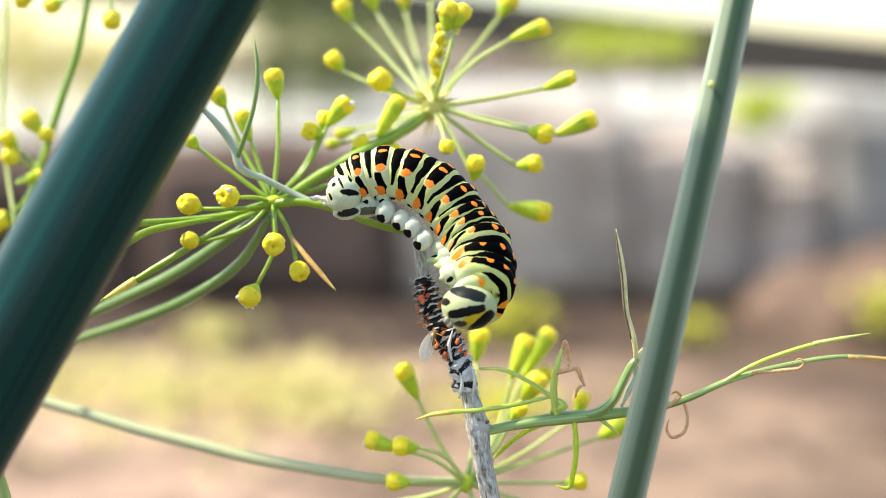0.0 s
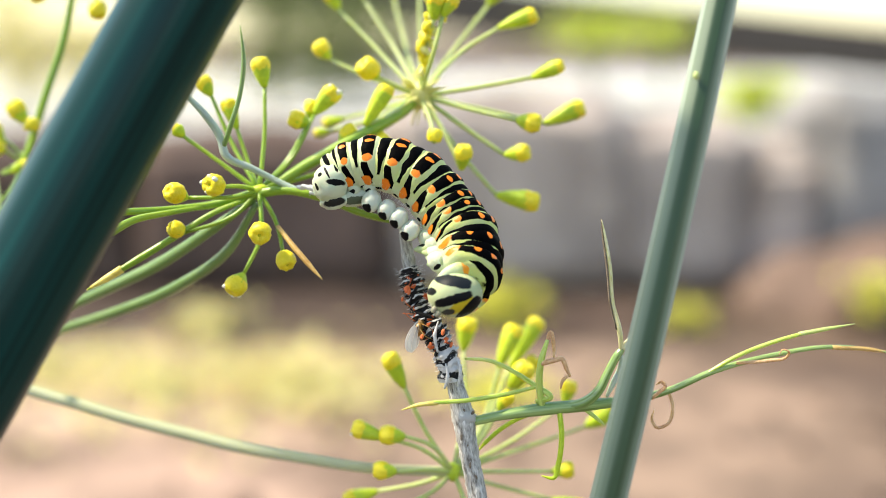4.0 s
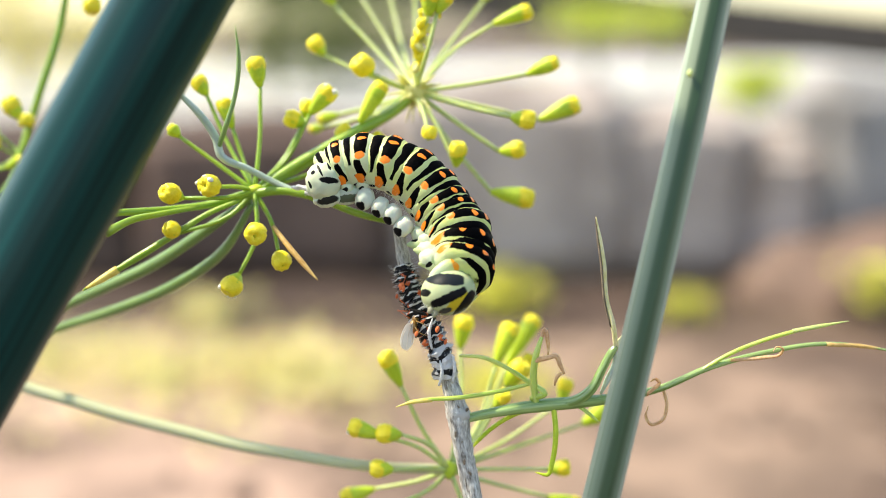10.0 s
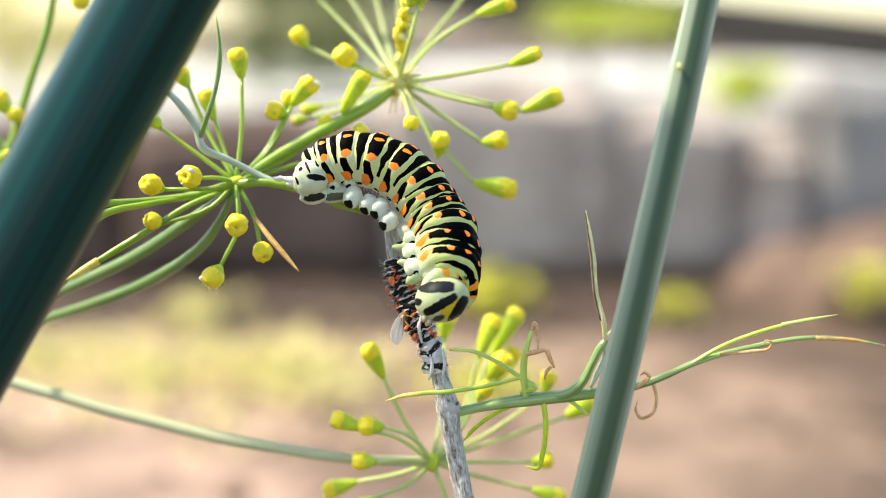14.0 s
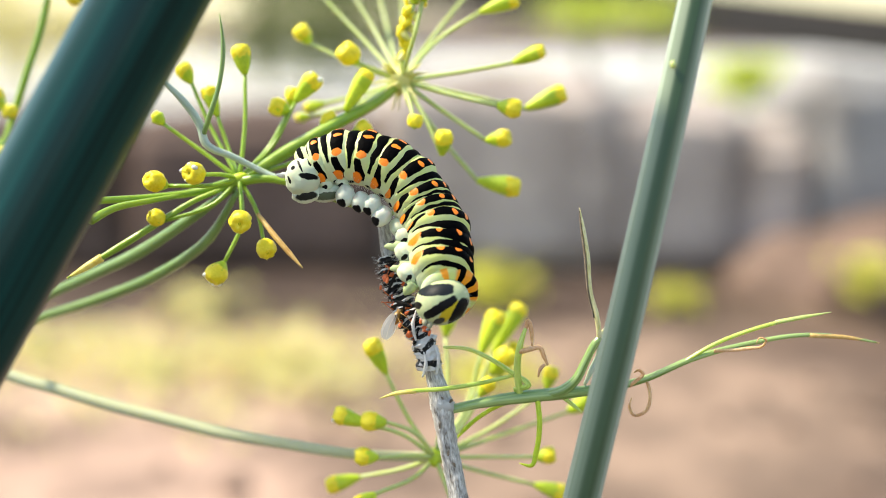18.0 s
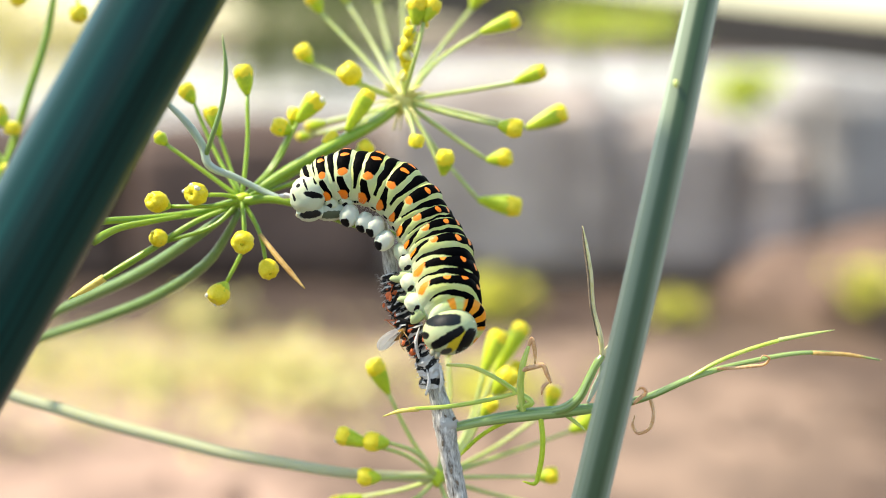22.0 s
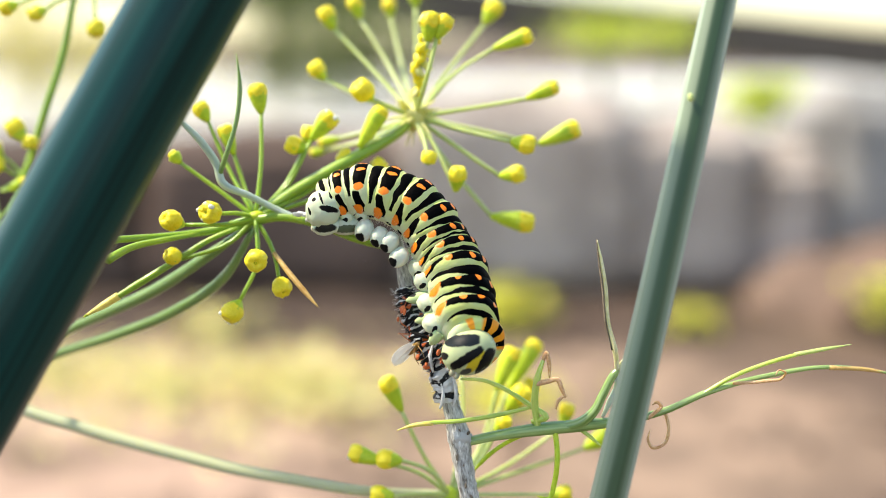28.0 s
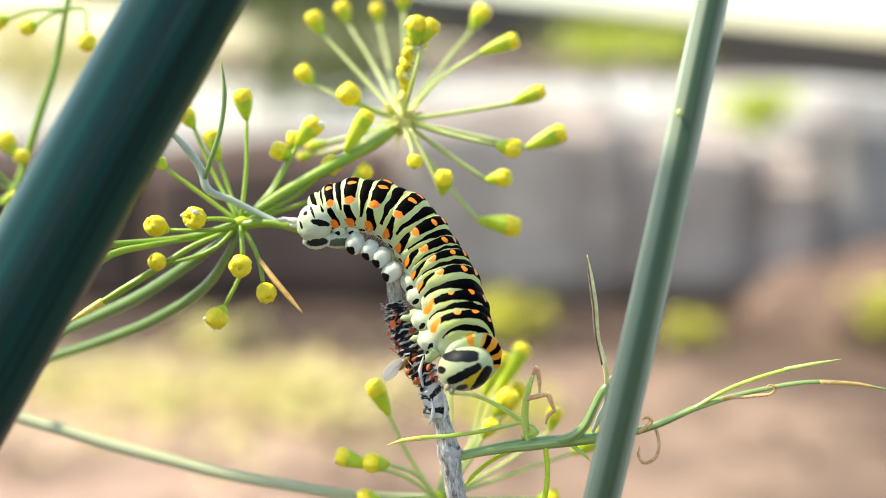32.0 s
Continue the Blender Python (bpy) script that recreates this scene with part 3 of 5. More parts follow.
def build_left_umbel():
    u = thing("fennel_umbel", (-23.29, 5, 5.82), "fennel umbel with small green and yellow buds", "flower head", "fennel umbels")
    hub = (-23.14, 5, 6.36)
    stem("umbel_stem", u, GREEN, [(-42.8, -18, 1.87), (-39.87, 0, 3.4), (-35.06, 3, 3.78), (-29.42, 5, 4.52), (-24.06, 5, 5.82), (-19.32, 4, 6.39), (-13.9, 3, 5.21), (-8.99, 3, 3.32), (-1.84, 5, 1.61)], [0.6, 0.5, 0.5, 0.55, 0.75, 0.6, 0.55, 0.5, 0.3], ribs=5, rib=0.06)
    bm = bmesh.new()
    ball(bm, hub, 0.85, (1, 0, 0.2), 1.6, 10, 8, lump=0.3)
    part("hub", bm, BUD, u)
    bm = bmesh.new()
    for p, r in (((-15.26, 1.6, 6.51), 0.45), ((-16.21, 2, 6.75), 0.36), ((-14.81, 1.6, 5.91), 0.4), ((-17.15, 2.4, 6.7), 0.28)):
        ball(bm, p, r, (1, 0, -0.2), 2.6, 14, 10, lump=0.5)
    part("silk_pad", bm, SILK, u, "small white silk pad")
    rays(u, hub, [
        ((-22.68, 7, 14.06), (-22.83, 8, 20.8), (-23.38, 8, 24.08), 1.45),
        ((-27.87, 9, 13.86), (-30.59, 10, 19.89), (-31.78, 10, 21.87), 1.3),
        ((-28.85, 6, 10.49), (-33.48, 6, 13.81), (-34.71, 6, 15.12), 1.1, 5, 0.5),
        ((-25.35, 9, 10.71), (-27.02, 10, 15.3), (-28.21, 10, 18.7), 1.25),
        ((-25.23, 3, 6.88), (-27.46, 2, 6.83), (-28.4, 0, 6.95), 1.6, 9, 1.0, 4),
        ((-25.81, 2, 5.48), (-32.19, 2, 5.33), (-33.58, 0, 5.99), 1.5),
        ((-26.17, 4, 3.12), (-32.79, 3, 0.68), (-33.91, 2, 1.28), 1.25),
        ((-22.36, 2, 3.45), (-22.13, 1, 1.19), (-22.03, -1, 0.51), 1.6),
        ((-20.32, 3, 1.59), (-19.43, 2, -2.03), (-18.85, 1, -3.2), 1.4),
        ((-22.75, 4, 0.08), (-24.86, 3, -4.84), (-25.96, 2, -6.68), 1.55, 9, 1.0, 4),
        ((-19.21, 9, 11.1), (-16.17, 10, 17.36), (-13.63, 10, 20.37), 1.55, 9, 1.0, 3),
        ((-19.6, 9, 11.1), (-16.96, 10, 15.93), (-18.94, 10, 16.72), 1.4),
        ((-19.73, 10, 11.17), (-16.91, 11, 16.83), (-16.59, 11, 18.75), 1.2),
        ((-16.06, 9, 10.31), (-12.68, 11, 13.48), (-11.09, 11, 15), 1.5),
        ((-14.58, 10, 9.43), (-8.46, 11, 11.89), (-6.46, 11, 13.96), 1.3),
    ])
    for pts, r, m in (
        ([(-23.67, 5, 5.29), deeper((-29.42, 5, 1.23), 7), deeper((-36.82, 4, -3.73), 11), deeper((-42.31, 2, -6.53), 15), deeper((-46.22, -2, -8.68), 18), deeper((-57, 0, -14), 25)], [0.4, 0.75, 0.85, 0.8, 0.7, 0.6], BLUISH),
        ([(-23.44, 5, 4.67), deeper((-27.31, 6, -1.47), 8), deeper((-34.25, 6, -6.48), 13), deeper((-41.39, 4, -9.66), 18), deeper((-48, 0, -11.91), 22), deeper((-59, 0, -15.5), 28)], [0.4, 0.7, 0.78, 0.78, 0.72, 0.65], BLUISH),
        ([(-24.6, 5, 5.3), (-29.21, 4, 3.3), (-33.17, 3, 0.68), (-38.56, 2, -2.78), (-45, 1, -6.78)], [0.3, 0.36, 0.45, 0.5, 0.15], GREEN),
        ([(-40.08, -5, 0.78), (-38.2, -2, 2.26), (-34.81, 2, 3.3), (-30.5, 4.6, 4.2)], [0.6, 0.5, 0.4, 0.3], GREEN),
        ([(-32.47, 0, 19.31), (-29.72, 1, 16.46), (-27.68, 2, 13.2), (-27.01, 2, 10.95), (-23.72, 3, 9.29), (-19.32, 4, 7.08), (-15.79, 3, 5.74)], [0.3, 0.5, 0.55, 0.55, 0.45, 0.42, 0.3], GLAUCOUS),
        ([(-27.46, 2, 11.7), (-26.22, 1, 14.6), (-24.96, 1, 18.7), (-24.43, 1, 23.17), (-24.88, 1, 27.94)], [0.35, 0.35, 0.3, 0.33, 0.06], BLUISH),
        ([(-20.32, 3, 1.59), (-17.8, 1, -1.27), (-15.83, 0, -3.4), (-13.95, -1, -5.36)], [0.28, 0.38, 0.36, 0.1], WITHER),
    ):
        stem("bract", u, m, pts, r, sides=10)
    stem("leaf_tip", u, YELLOWTIP, [(-40.7, 1.6, -4.11), (-42.7, 1.3, -5.38), (-45.14, 1, -6.85)], [0.56, 0.48, 0.1], "dry yellow leaf tip", sides=10)
    return u


def build_back_umbel():
    u = thing("fennel_umbel", (-1.56, 15, 20.55), "fennel umbel in bud with long pale green rays", "flower head", "fennel umbels")
    hub = (-1.56, 15, 20.55)
    stem("umbel_stem", u, GREEN, [(-22.68, 6, 6.25), (-17.52, 8, 9.85), (-9.83, 10, 14.34), (-3.58, 14, 18.63), hub], [0.6, 0.75, 0.85, 0.9, 0.7], ribs=5, rib=0.06)
    bm = bmesh.new()
    ball(bm, hub, 1.7, (0, 0, 1), 1.2, 16, 12, lump=0.5)
    part("hub", bm, PALEHUB, u, "pale yellow centre of the umbel")
    rng = random.Random(17)
    for i in range(30):
        d = Vector((rng.uniform(-1, 1), rng.uniform(-1, 0.3), rng.uniform(-0.7, 1))).normalized()
        h = Vector(hub)
        stem("bractlet", u, PALEHUB, [h + d * 0.8, h + d * 2.4 + Vector((0, 0, 0.2)), h + d * rng.uniform(3.0, 5.2)], [0.28, 0.22, 0.06], sides=6, steps=3)
    for i in range(22):
        f = i / 21
        p = Vector((-1.2 + 2.2 * f + rng.uniform(-1.0, 1.0) * (0.4 + f), 11 - 3 * f + rng.uniform(-1, 1), 23.5 + 9.5 * f + rng.uniform(-0.6, 0.6)))
        bm = bmesh.new()
        ball(bm, p, rng.uniform(0.35, 0.75), (rng.uniform(-1, 1), 0, 1), rng.uniform(1.2, 2.0), 10, 8, lump=0.5)
        part("floret", bm, YELLOW if i % 3 else PALEHUB, u, "loose open yellow floret")

    def far(p):
        """The rays behind the hub reach well back."""
        return deeper(p, 15 + (p[1] - 15) * 2.1 if p[1] > 15 else p[1])

    rays(u, hub, [(far(m) if m else None, far(a), far(b), *more) for m, a, b, *more in (
        ((-8.57, 16, 23.16), (-14.85, 17, 26.21), (-16.26, 17, 28.04), 1.45),
        (None, (-7.55, 12, 22.73), (-9.09, 11, 24.17), 1.8),
        ((-5.94, 12, 17.35), (-9.19, 10, 15.77), (-6.18, 10, 20.84), 1.5, 7, 0.7),
        ((-7.85, 18, 27.63), (-13.86, 20, 34.07), (-15.13, 20, 36.6), 1.5),
        ((-5.83, 20, 28.83), (-10.19, 22, 36.03), (-11.04, 22, 38.6), 1.4),
        ((-4.25, 24, 30.41), (-5.88, 26, 36.92), (-6.14, 26, 39.2), 1.3),
        ((-0.71, 10, 27.02), (0.47, 8, 30.18), (0.86, 8, 33.31), 1.6),
        ((0.47, 8, 25.88), (1.64, 8, 30.57), (2.97, 8, 33.08), 1.3),
        ((-1.63, 22, 30.04), (-1.91, 24, 38.21), (-1.91, 24, 40.81), 1.5),
        ((3.89, 20, 28.83), (8.64, 22, 35.18), (10.19, 22, 37.92), 1.6),
        ((4.62, 16, 27.28), (9.81, 16, 30.58), (14.67, 16, 32.39), 1.4, 7, 0.8),
        ((7.86, 15, 22.03), (14.58, 15, 23.18), (18.55, 14, 24.73), 1.35, 7, 0.7),
        ((6.1, 12, 18.15), (11.97, 10, 16.56), (14.58, 10, 16.09), 1.5),
        ((7.96, 17, 18.75), (16.57, 16, 16.73), (21.51, 16, 18.87), 1.6, 7, 0.8),
        ((5.37, 14, 15.54), (10.66, 14, 11.96), (13.42, 13, 12.21), 1.4),
        ((4.2, 16, 12.45), (9.5, 15, 6.22), (14.73, 14, 5.21), 1.7, 7, 0.8),
        ((1.28, 12, 16.14), (4.28, 10, 9.59), (4.64, 9, 12.2), 1.4),
        ((0.08, 10, 15.93), (0.47, 8, 13.21), (0.63, 8, 14.47), 1.2),
        ((-7.85, 18, 18.87), (-13.02, 20, 17.84), (-15.89, 20, 17.16), 1.0, 5, 0.6),
        ((-8.68, 18, 17.45), (-15.13, 20, 15.98), (-17.24, 20, 15.64), 0.9, 5, 0.6),
    )], 0.3, PALERAY)
    return u


def build_low_umbel():
    u = thing("fennel_umbel", (3.29, 12, -33.25), "low fennel umbel with yellow buds on a long curved stem", "flower head", "fennel umbels")
    hub = (3.29, 12, -33.25)
    stem("umbel_stem", u, DUSTYSTEM, [deeper((-54.33, -8, -16.5), 21), deeper((-52.87, 0, -19.69), 20.3), deeper((-47.6, 4, -22.3), 19.3), deeper((-41.66, 7, -24.84), 18.2), deeper((-34.38, 9, -27.2), 17), deeper((-27.49, 10, -29.16), 15.8), deeper((-18.57, 11, -30.99), 14), (-9.03, 12, -32.69), hub], [0.9, 0.9, 0.9, 0.9, 0.9, 0.88, 0.82, 0.75, 0.7], sides=18, ribs=7, rib=0.03)
    bm = bmesh.new()
    ball(bm, hub, 1.1, (0, 0, 1), 1.2, 10, 8, lump=0.4)
    part("hub", bm, BUD, u)
    rays(u, hub, [
        ((-0.32, 13, -28.21), (-3.69, 12, -21.2), (-5.58, 11, -17.07), 1.5),
        ((-1.11, 10, -29.64), (-6.18, 8, -27.68), (-10.09, 8, -26.35), 1.4, 9, 1.0, 3),
        ((-0.31, 8, -28.46), (-3.44, 8, -27.45), (-6.18, 8, -27.29), 1.5),
        ((-1.09, 8, -32.14), (-4.61, 8, -32.37), (-7.12, 8, -32.14), 1.4),
        ((11.07, 14, -33.68), (17.57, 14, -33.68), (20.02, 14, -33.44), 1.35),
        ((12.19, 18, -29.97), (19.87, 18, -24.54), (20.62, 18, -21.79), 1.3),
        ((5.09, 18, -24.12), (4.9, 20, -16.82), (5.58, 20, -12.76), 1.6),
        ((8.01, 18, -26.63), (10.16, 19, -19.24), (12.51, 20, -13.78), 1.7, 8, 0.8),
        ((9.07, 22, -26.45), (12.14, 23, -19.72), (16.29, 24, -13.08), 1.6, 8, 0.8),
        ((8.22, 14, -26.77), (11.4, 13, -21.34), (13.49, 12, -18.55), 1.7),
        ((8.54, 20, -27.81), (12.84, 21, -22.88), (15.65, 21, -18.63), 1.4),
        ((7.71, 12, -28.03), (9.65, 11, -24.25), (10.94, 10, -22.27), 1.2),
        ((14.88, 20, -31.19), (23.62, 22, -28.59), (27.9, 22, -26.02), 1.9, 8, 0.7),
        ((9.56, 16, -36.18), (18.03, 18, -38.73), (22.2, 18, -39.99), 1.4),
        ((0.48, 10, -35.58), (-5, 8, -37.45), (-7.35, 8, -39.02), 1.4),
        ((-1.14, 14, -35.31), (-7.7, 15, -36.77), (-11.79, 15, -38), 1.4),
        ((5.23, 10, -37.96), (6.82, 10, -43.51), (7.21, 10, -45.89), 1.4),
    ], 0.3, PALERAY)
    return u


def build_side_umbel():
    u = thing("fennel_umbel", (-62.30, 24, 11.35), "fennel umbel of open yellow florets beside the thick stalk", "flower head", "fennel umbels")
    stem("umbel_stem", u, GREEN, [(-51.47, 24, 55.54), (-54.07, 24, 39.95), (-55.98, 24, 30.41), (-58.83, 24, 21.74), (-61.86, 24, 12.22), (-64.99, 21, -1.62), (-54.4, -18, -16.69)], [0.42, 0.48, 0.55, 0.58, 0.6, 0.6, 0.6])
    hub = (-61.86, 24, 12.22)
    rays(u, hub, [
        ((-59.83, 22, 16.35), (-60.73, 21, 17.53), (-62.27, 21, 19.82), 1.6, 12),
        ((-59.83, 22, 15.92), (-59.89, 21, 16.42), (-59.71, 21, 17.53), 1.3, 12),
        ((-63.99, 25, 14.04), (-65.73, 25, 15.60), (-67.07, 24, 17.16), 1.4, 12),
        ((-63.99, 25, 12.72), (-65.29, 25, 13.60), (-66.72, 24, 14.29), 1.5, 12),
        ((-64.93, 23, 9.99), (-63.26, 22, 10.19), (-60.56, 21, 11.31), 1.1, 5, 0.6),
        ((-64.47, 24, 7.02), (-66.63, 24, 4.85), (-67.94, 24, 4.25), 1.5),
        ((-65.25, 26, 5.35), (-69.17, 27, 2.73), (-69.88, 27, 3.44), 1.5),
    ], 0.26)
    stem("side_stem", u, PALERAY, [(-68.00, 33, 64.07), (-70.01, 33, 47.62), (-70.75, 33, 34.83), (-70.28, 31, 19.06), (-64.54, 22, 1.79)], [0.3, 0.32, 0.32, 0.3, 0.3])
    hub = (-54.07, 24, 39.95)
    rays(u, hub, [
        ((-51.15, 23, 39.70), (-49.93, 21, 35.81), (-49.76, 21, 33.94), 1.5),
        ((-56.32, 23, 38.84), (-57.33, 21, 37.17), (-59.20, 21, 36.49), 1.3),
        ((-58.91, 23, 39.70), (-61.58, 21, 38.02), (-63.71, 21, 37.35), 1.3),
    ], 0.26)


# ---- the caterpillar ----
PX = 0.0739  # the body's plan is drawn on a grid of this many millimetres
NAMES = ("A10", "A9", "A8", "A7", "A6", "A5", "A4", "A3", "A2", "A1", "T3", "T2", "T1")
RADIUS = (37, 39, 45.5, 50, 52, 54, 55, 56, 57, 59, 61, 58, 50)
AWAY = (0.5, 0.4, 0.3, 0.2, 0, -0.2, -0.4, -0.75, -1.05, -1.7, -2.7, -4.2, -5.3, -6.0)
TWIST = (20, 21, 22, 26, 29, 31, 33, 36, 38, 41, 48, 51, 51)  # how far the back is rolled towards the viewer
TILT = (2, 3, 4, 5, 7, 12, 17, 23, 29, 37, 46, 52, 57)  # how far each ring leans towards the viewer
TAIL = ((601, 345), (618, 328))
# the rings' centres from A8 to T2, then the head's, at rest, and the three ways in which the body bends
REST = ((640, 320), (677, 312), (722, 319), (764, 339), (795, 370), (814, 401), (828, 423), (843, 449), (850, 486), (853, 517), (844, 561))
REACH = ((-0.1, 2), (-0.9, 2.1), (-1, 1.9), (-0.9, 1.5), (-0.7, 1.9), (-1, 2.7), (-0.7, 3.6), (-1, 4.7), (-0.1, 6.4), (1.5, 7.5), (6.5, 10))
SWING = ((6.7, -4.8), (7.2, -3.2), (7.6, -0.9), (8.4, 2.8), (5.5, 6.4), (4.9, 3.6), (5.1, 1.8), (5.9, 1.6), (9.5, 2), (10, 0.9), (2.2, -2.9))
NOD = ((-0.2, 0.3), (1.3, 0.8), (2.3, 2.5), (2.3, 3.9), (0.5, 4.4), (-1.9, 4.2), (-0.9, 3.2), (-1.9, 3), (-2.8, 1.7), (-4, 1), (-10, -0.5))
CRAWL = [  # seconds, reach, swing, nod, roll and turn of the head in degrees
    (0, -2.17, 0.22, 0.2, 0, 0), (1, -2.35, 0.28, 0.12, -1, 0), (2, -2.73, 0.45, -0.23, -2, 0), (3.5, -2.64, 0.4, -0.13, -4, 2), (5.5, -2.94, 0.59, -0.43, -7, 5),
    (7, -2.84, 0.27, 0.19, -12, 9), (8, -3.35, 0.01, 0.4, -15, 12), (9, -2.83, -0.16, 0.59, -16, 12), (10, -2.78, 0.08, -0.18, -13, 7),
    (11, -2.24, -0.12, 0.14, -15, 4), (12, -1.05, -0.17, 0.59, -17, 2), (13, -0.78, -0.07, -0.02, -18, 0), (14, -0.66, -0.6, 0.37, -18, -1),
    (14.5, -0.57, -0.27, -0.1, -18, -1), (16.5, -0.75, -0.59, -0.63, -19, -2), (18, 0.01, -1.06, -0.39, -20, -2), (19, 0.96, -0.66, -0.45, -21, -3),
    (20, 1.64, -0.4, -0.45, -21, -3), (21, 1.61, -0.38, -0.24, -20, -3), (22, 2.29, -0.3, 0.53, -20, -3), (23, 2.12, -0.14, 0.13, -20, -3),
    (24, 2.71, 0.08, 0.14, -20, -3), (25.5, 2.53, 0.2, -0.12, -21, -3), (27.5, 3.45, 0.11, 0.59, -21, -3), (29, 3.43, 0.27, 0.2, -21, -2),
    (30, 3.4, 0.6, -0.29, -20, -2), (31, 3.29, 0.46, -0.14, -18, -1), (32, 3.68, 0.65, -0.38, -16, 0),
]


def body_at(reach, swing, nod):
    """Centres of all the rings and of the head, from the tail on."""
    out = [tuple(r + reach * a + swing * b + nod * c for r, a, b, c in zip(*p)) for p in zip(REST, REACH, SWING, NOD)]
    dx, dy = out[0][0] - 640, out[0][1] - 320
    tail = [(x + dx * f, y + dy * f) for (x, y), f in zip(TAIL, (0.5, 0.75))]
    (x0, y0), (x1, y1) = out[-2:]
    collar = (x0 * 0.5 + x1 * 0.5 + 4, y0 * 0.5 + y1 * 0.5 - 2)
    return [Vector(((x - 784) * PX, w, (441 - y) * PX)) * 0.001 for (x, y), w in zip((*tail, *out[:-1], collar, out[-1]), AWAY)]


def ring_pose(p, t, tw, lean):
    """A ring at p whose axis runs along t in the picture's plane and leans towards the viewer; tw: how far its back is rolled that way."""
    t = Vector((t.x, 0, t.z)).normalized() * math.cos(radians(lean)) - Vector((0, math.sin(radians(lean)), 0))
    flat = Vector((-t.z, 0, t.x)).normalized()
    d = flat * math.cos(radians(tw)) + Vector((0, -1, 0)) * math.sin(radians(tw))
    d = (d - t * d.dot(t)).normalized()
    return Matrix.Translation(p) @ Matrix((d, t.cross(d), t)).transposed().to_4x4()


def ring_frames(c):
    """The poses of the rings and of the folds between them, in the plant's axes."""
    n = len(NAMES)
    out = []

    for i in range(n):
        out.append(ring_pose(c[i], c[i + 1] - c[max(i - 1, 0)], TWIST[i], TILT[i]))
        if i < n - 1:
            out.append(ring_pose(c[i].lerp(c[i + 1], 0.5), c[i + 1] - c[i], (TWIST[i] + TWIST[i + 1]) / 2, (TILT[i] + TILT[i + 1]) / 2))
    return out


class Nodes:
    """Short-hand for sums in a node tree."""

    def __init__(self, m):
        m.use_nodes = True
        self.t = m.node_tree
        self.b = self.t.nodes["Principled BSDF"]

    def put(self, socket, v):
        if isinstance(v, (int, float)):
            socket.default_value = v
        elif isinstance(v, tuple):
            socket.default_value = (*v, 1)
        else:
            self.t.links.new(v, socket)

    def do(self, op, a, b=0.0, c=0.0):
        n = self.t.nodes.new("ShaderNodeMath")
        n.operation = op
        for s, v in zip(n.inputs, (a, b, c)):
            self.put(s, v)
        return n.outputs[0]

    def span(self, v, a, b, lo=0.0, hi=1.0):
        n = self.t.nodes.new("ShaderNodeMapRange")
        n.interpolation_type = "SMOOTHSTEP"
        for s, x in zip(n.inputs[:5], (v, a, b, lo, hi)):
            self.put(s, x)
        return n.outputs[0]

    def noise(self, vector, scale, detail=2):
        n = self.t.nodes.new("ShaderNodeTexNoise")
        n.inputs["Scale"].default_value = scale
        n.inputs["Detail"].default_value = detail
        self.t.links.new(vector, n.inputs["Vector"])
        return self.do("SUBTRACT", n.outputs[0], 0.5)

    def ellipse(self, x, y, cx, cy, rx, ry, turn=0.0, soft=0.25, blunt=1):
        c, s = math.cos(radians(turn)), math.sin(radians(turn))
        dx, dy = self.do("SUBTRACT", x, cx), self.do("SUBTRACT", y, cy)
        u = self.do("ADD", self.do("MULTIPLY", dx, c / rx), self.do("MULTIPLY", dy, s / rx))
        v = self.do("ADD", self.do("MULTIPLY", dx, -s / ry), self.do("MULTIPLY", dy, c / ry))
        u, v = self.do("MULTIPLY", u, u), self.do("MULTIPLY", v, v)
        q = self.do("ADD", self.do("POWER", u, float(blunt)), self.do("POWER", v, float(blunt)))
        return self.span(q, 1 - soft, 1 + soft, 1, 0)

    def mix(self, f, a, b):
        n = self.t.nodes.new("ShaderNodeMix")
        n.data_type = "RGBA"
        self.put(n.inputs["Factor"], f)
        self.put(n.inputs["A"], a)
        self.put(n.inputs["B"], b)
        return n.outputs["Result"]

    def most(self, *v):
        out = v[0]
        for x in v[1:]:
            out = self.do("MAXIMUM", out, x)
        return out


LIME = (0.60, 0.67, 0.20)
CREAM = (0.62, 0.68, 0.43)
INK = (0.0012, 0.0012, 0.0014)
ORANGE = (0.95, 0.235, 0.008)


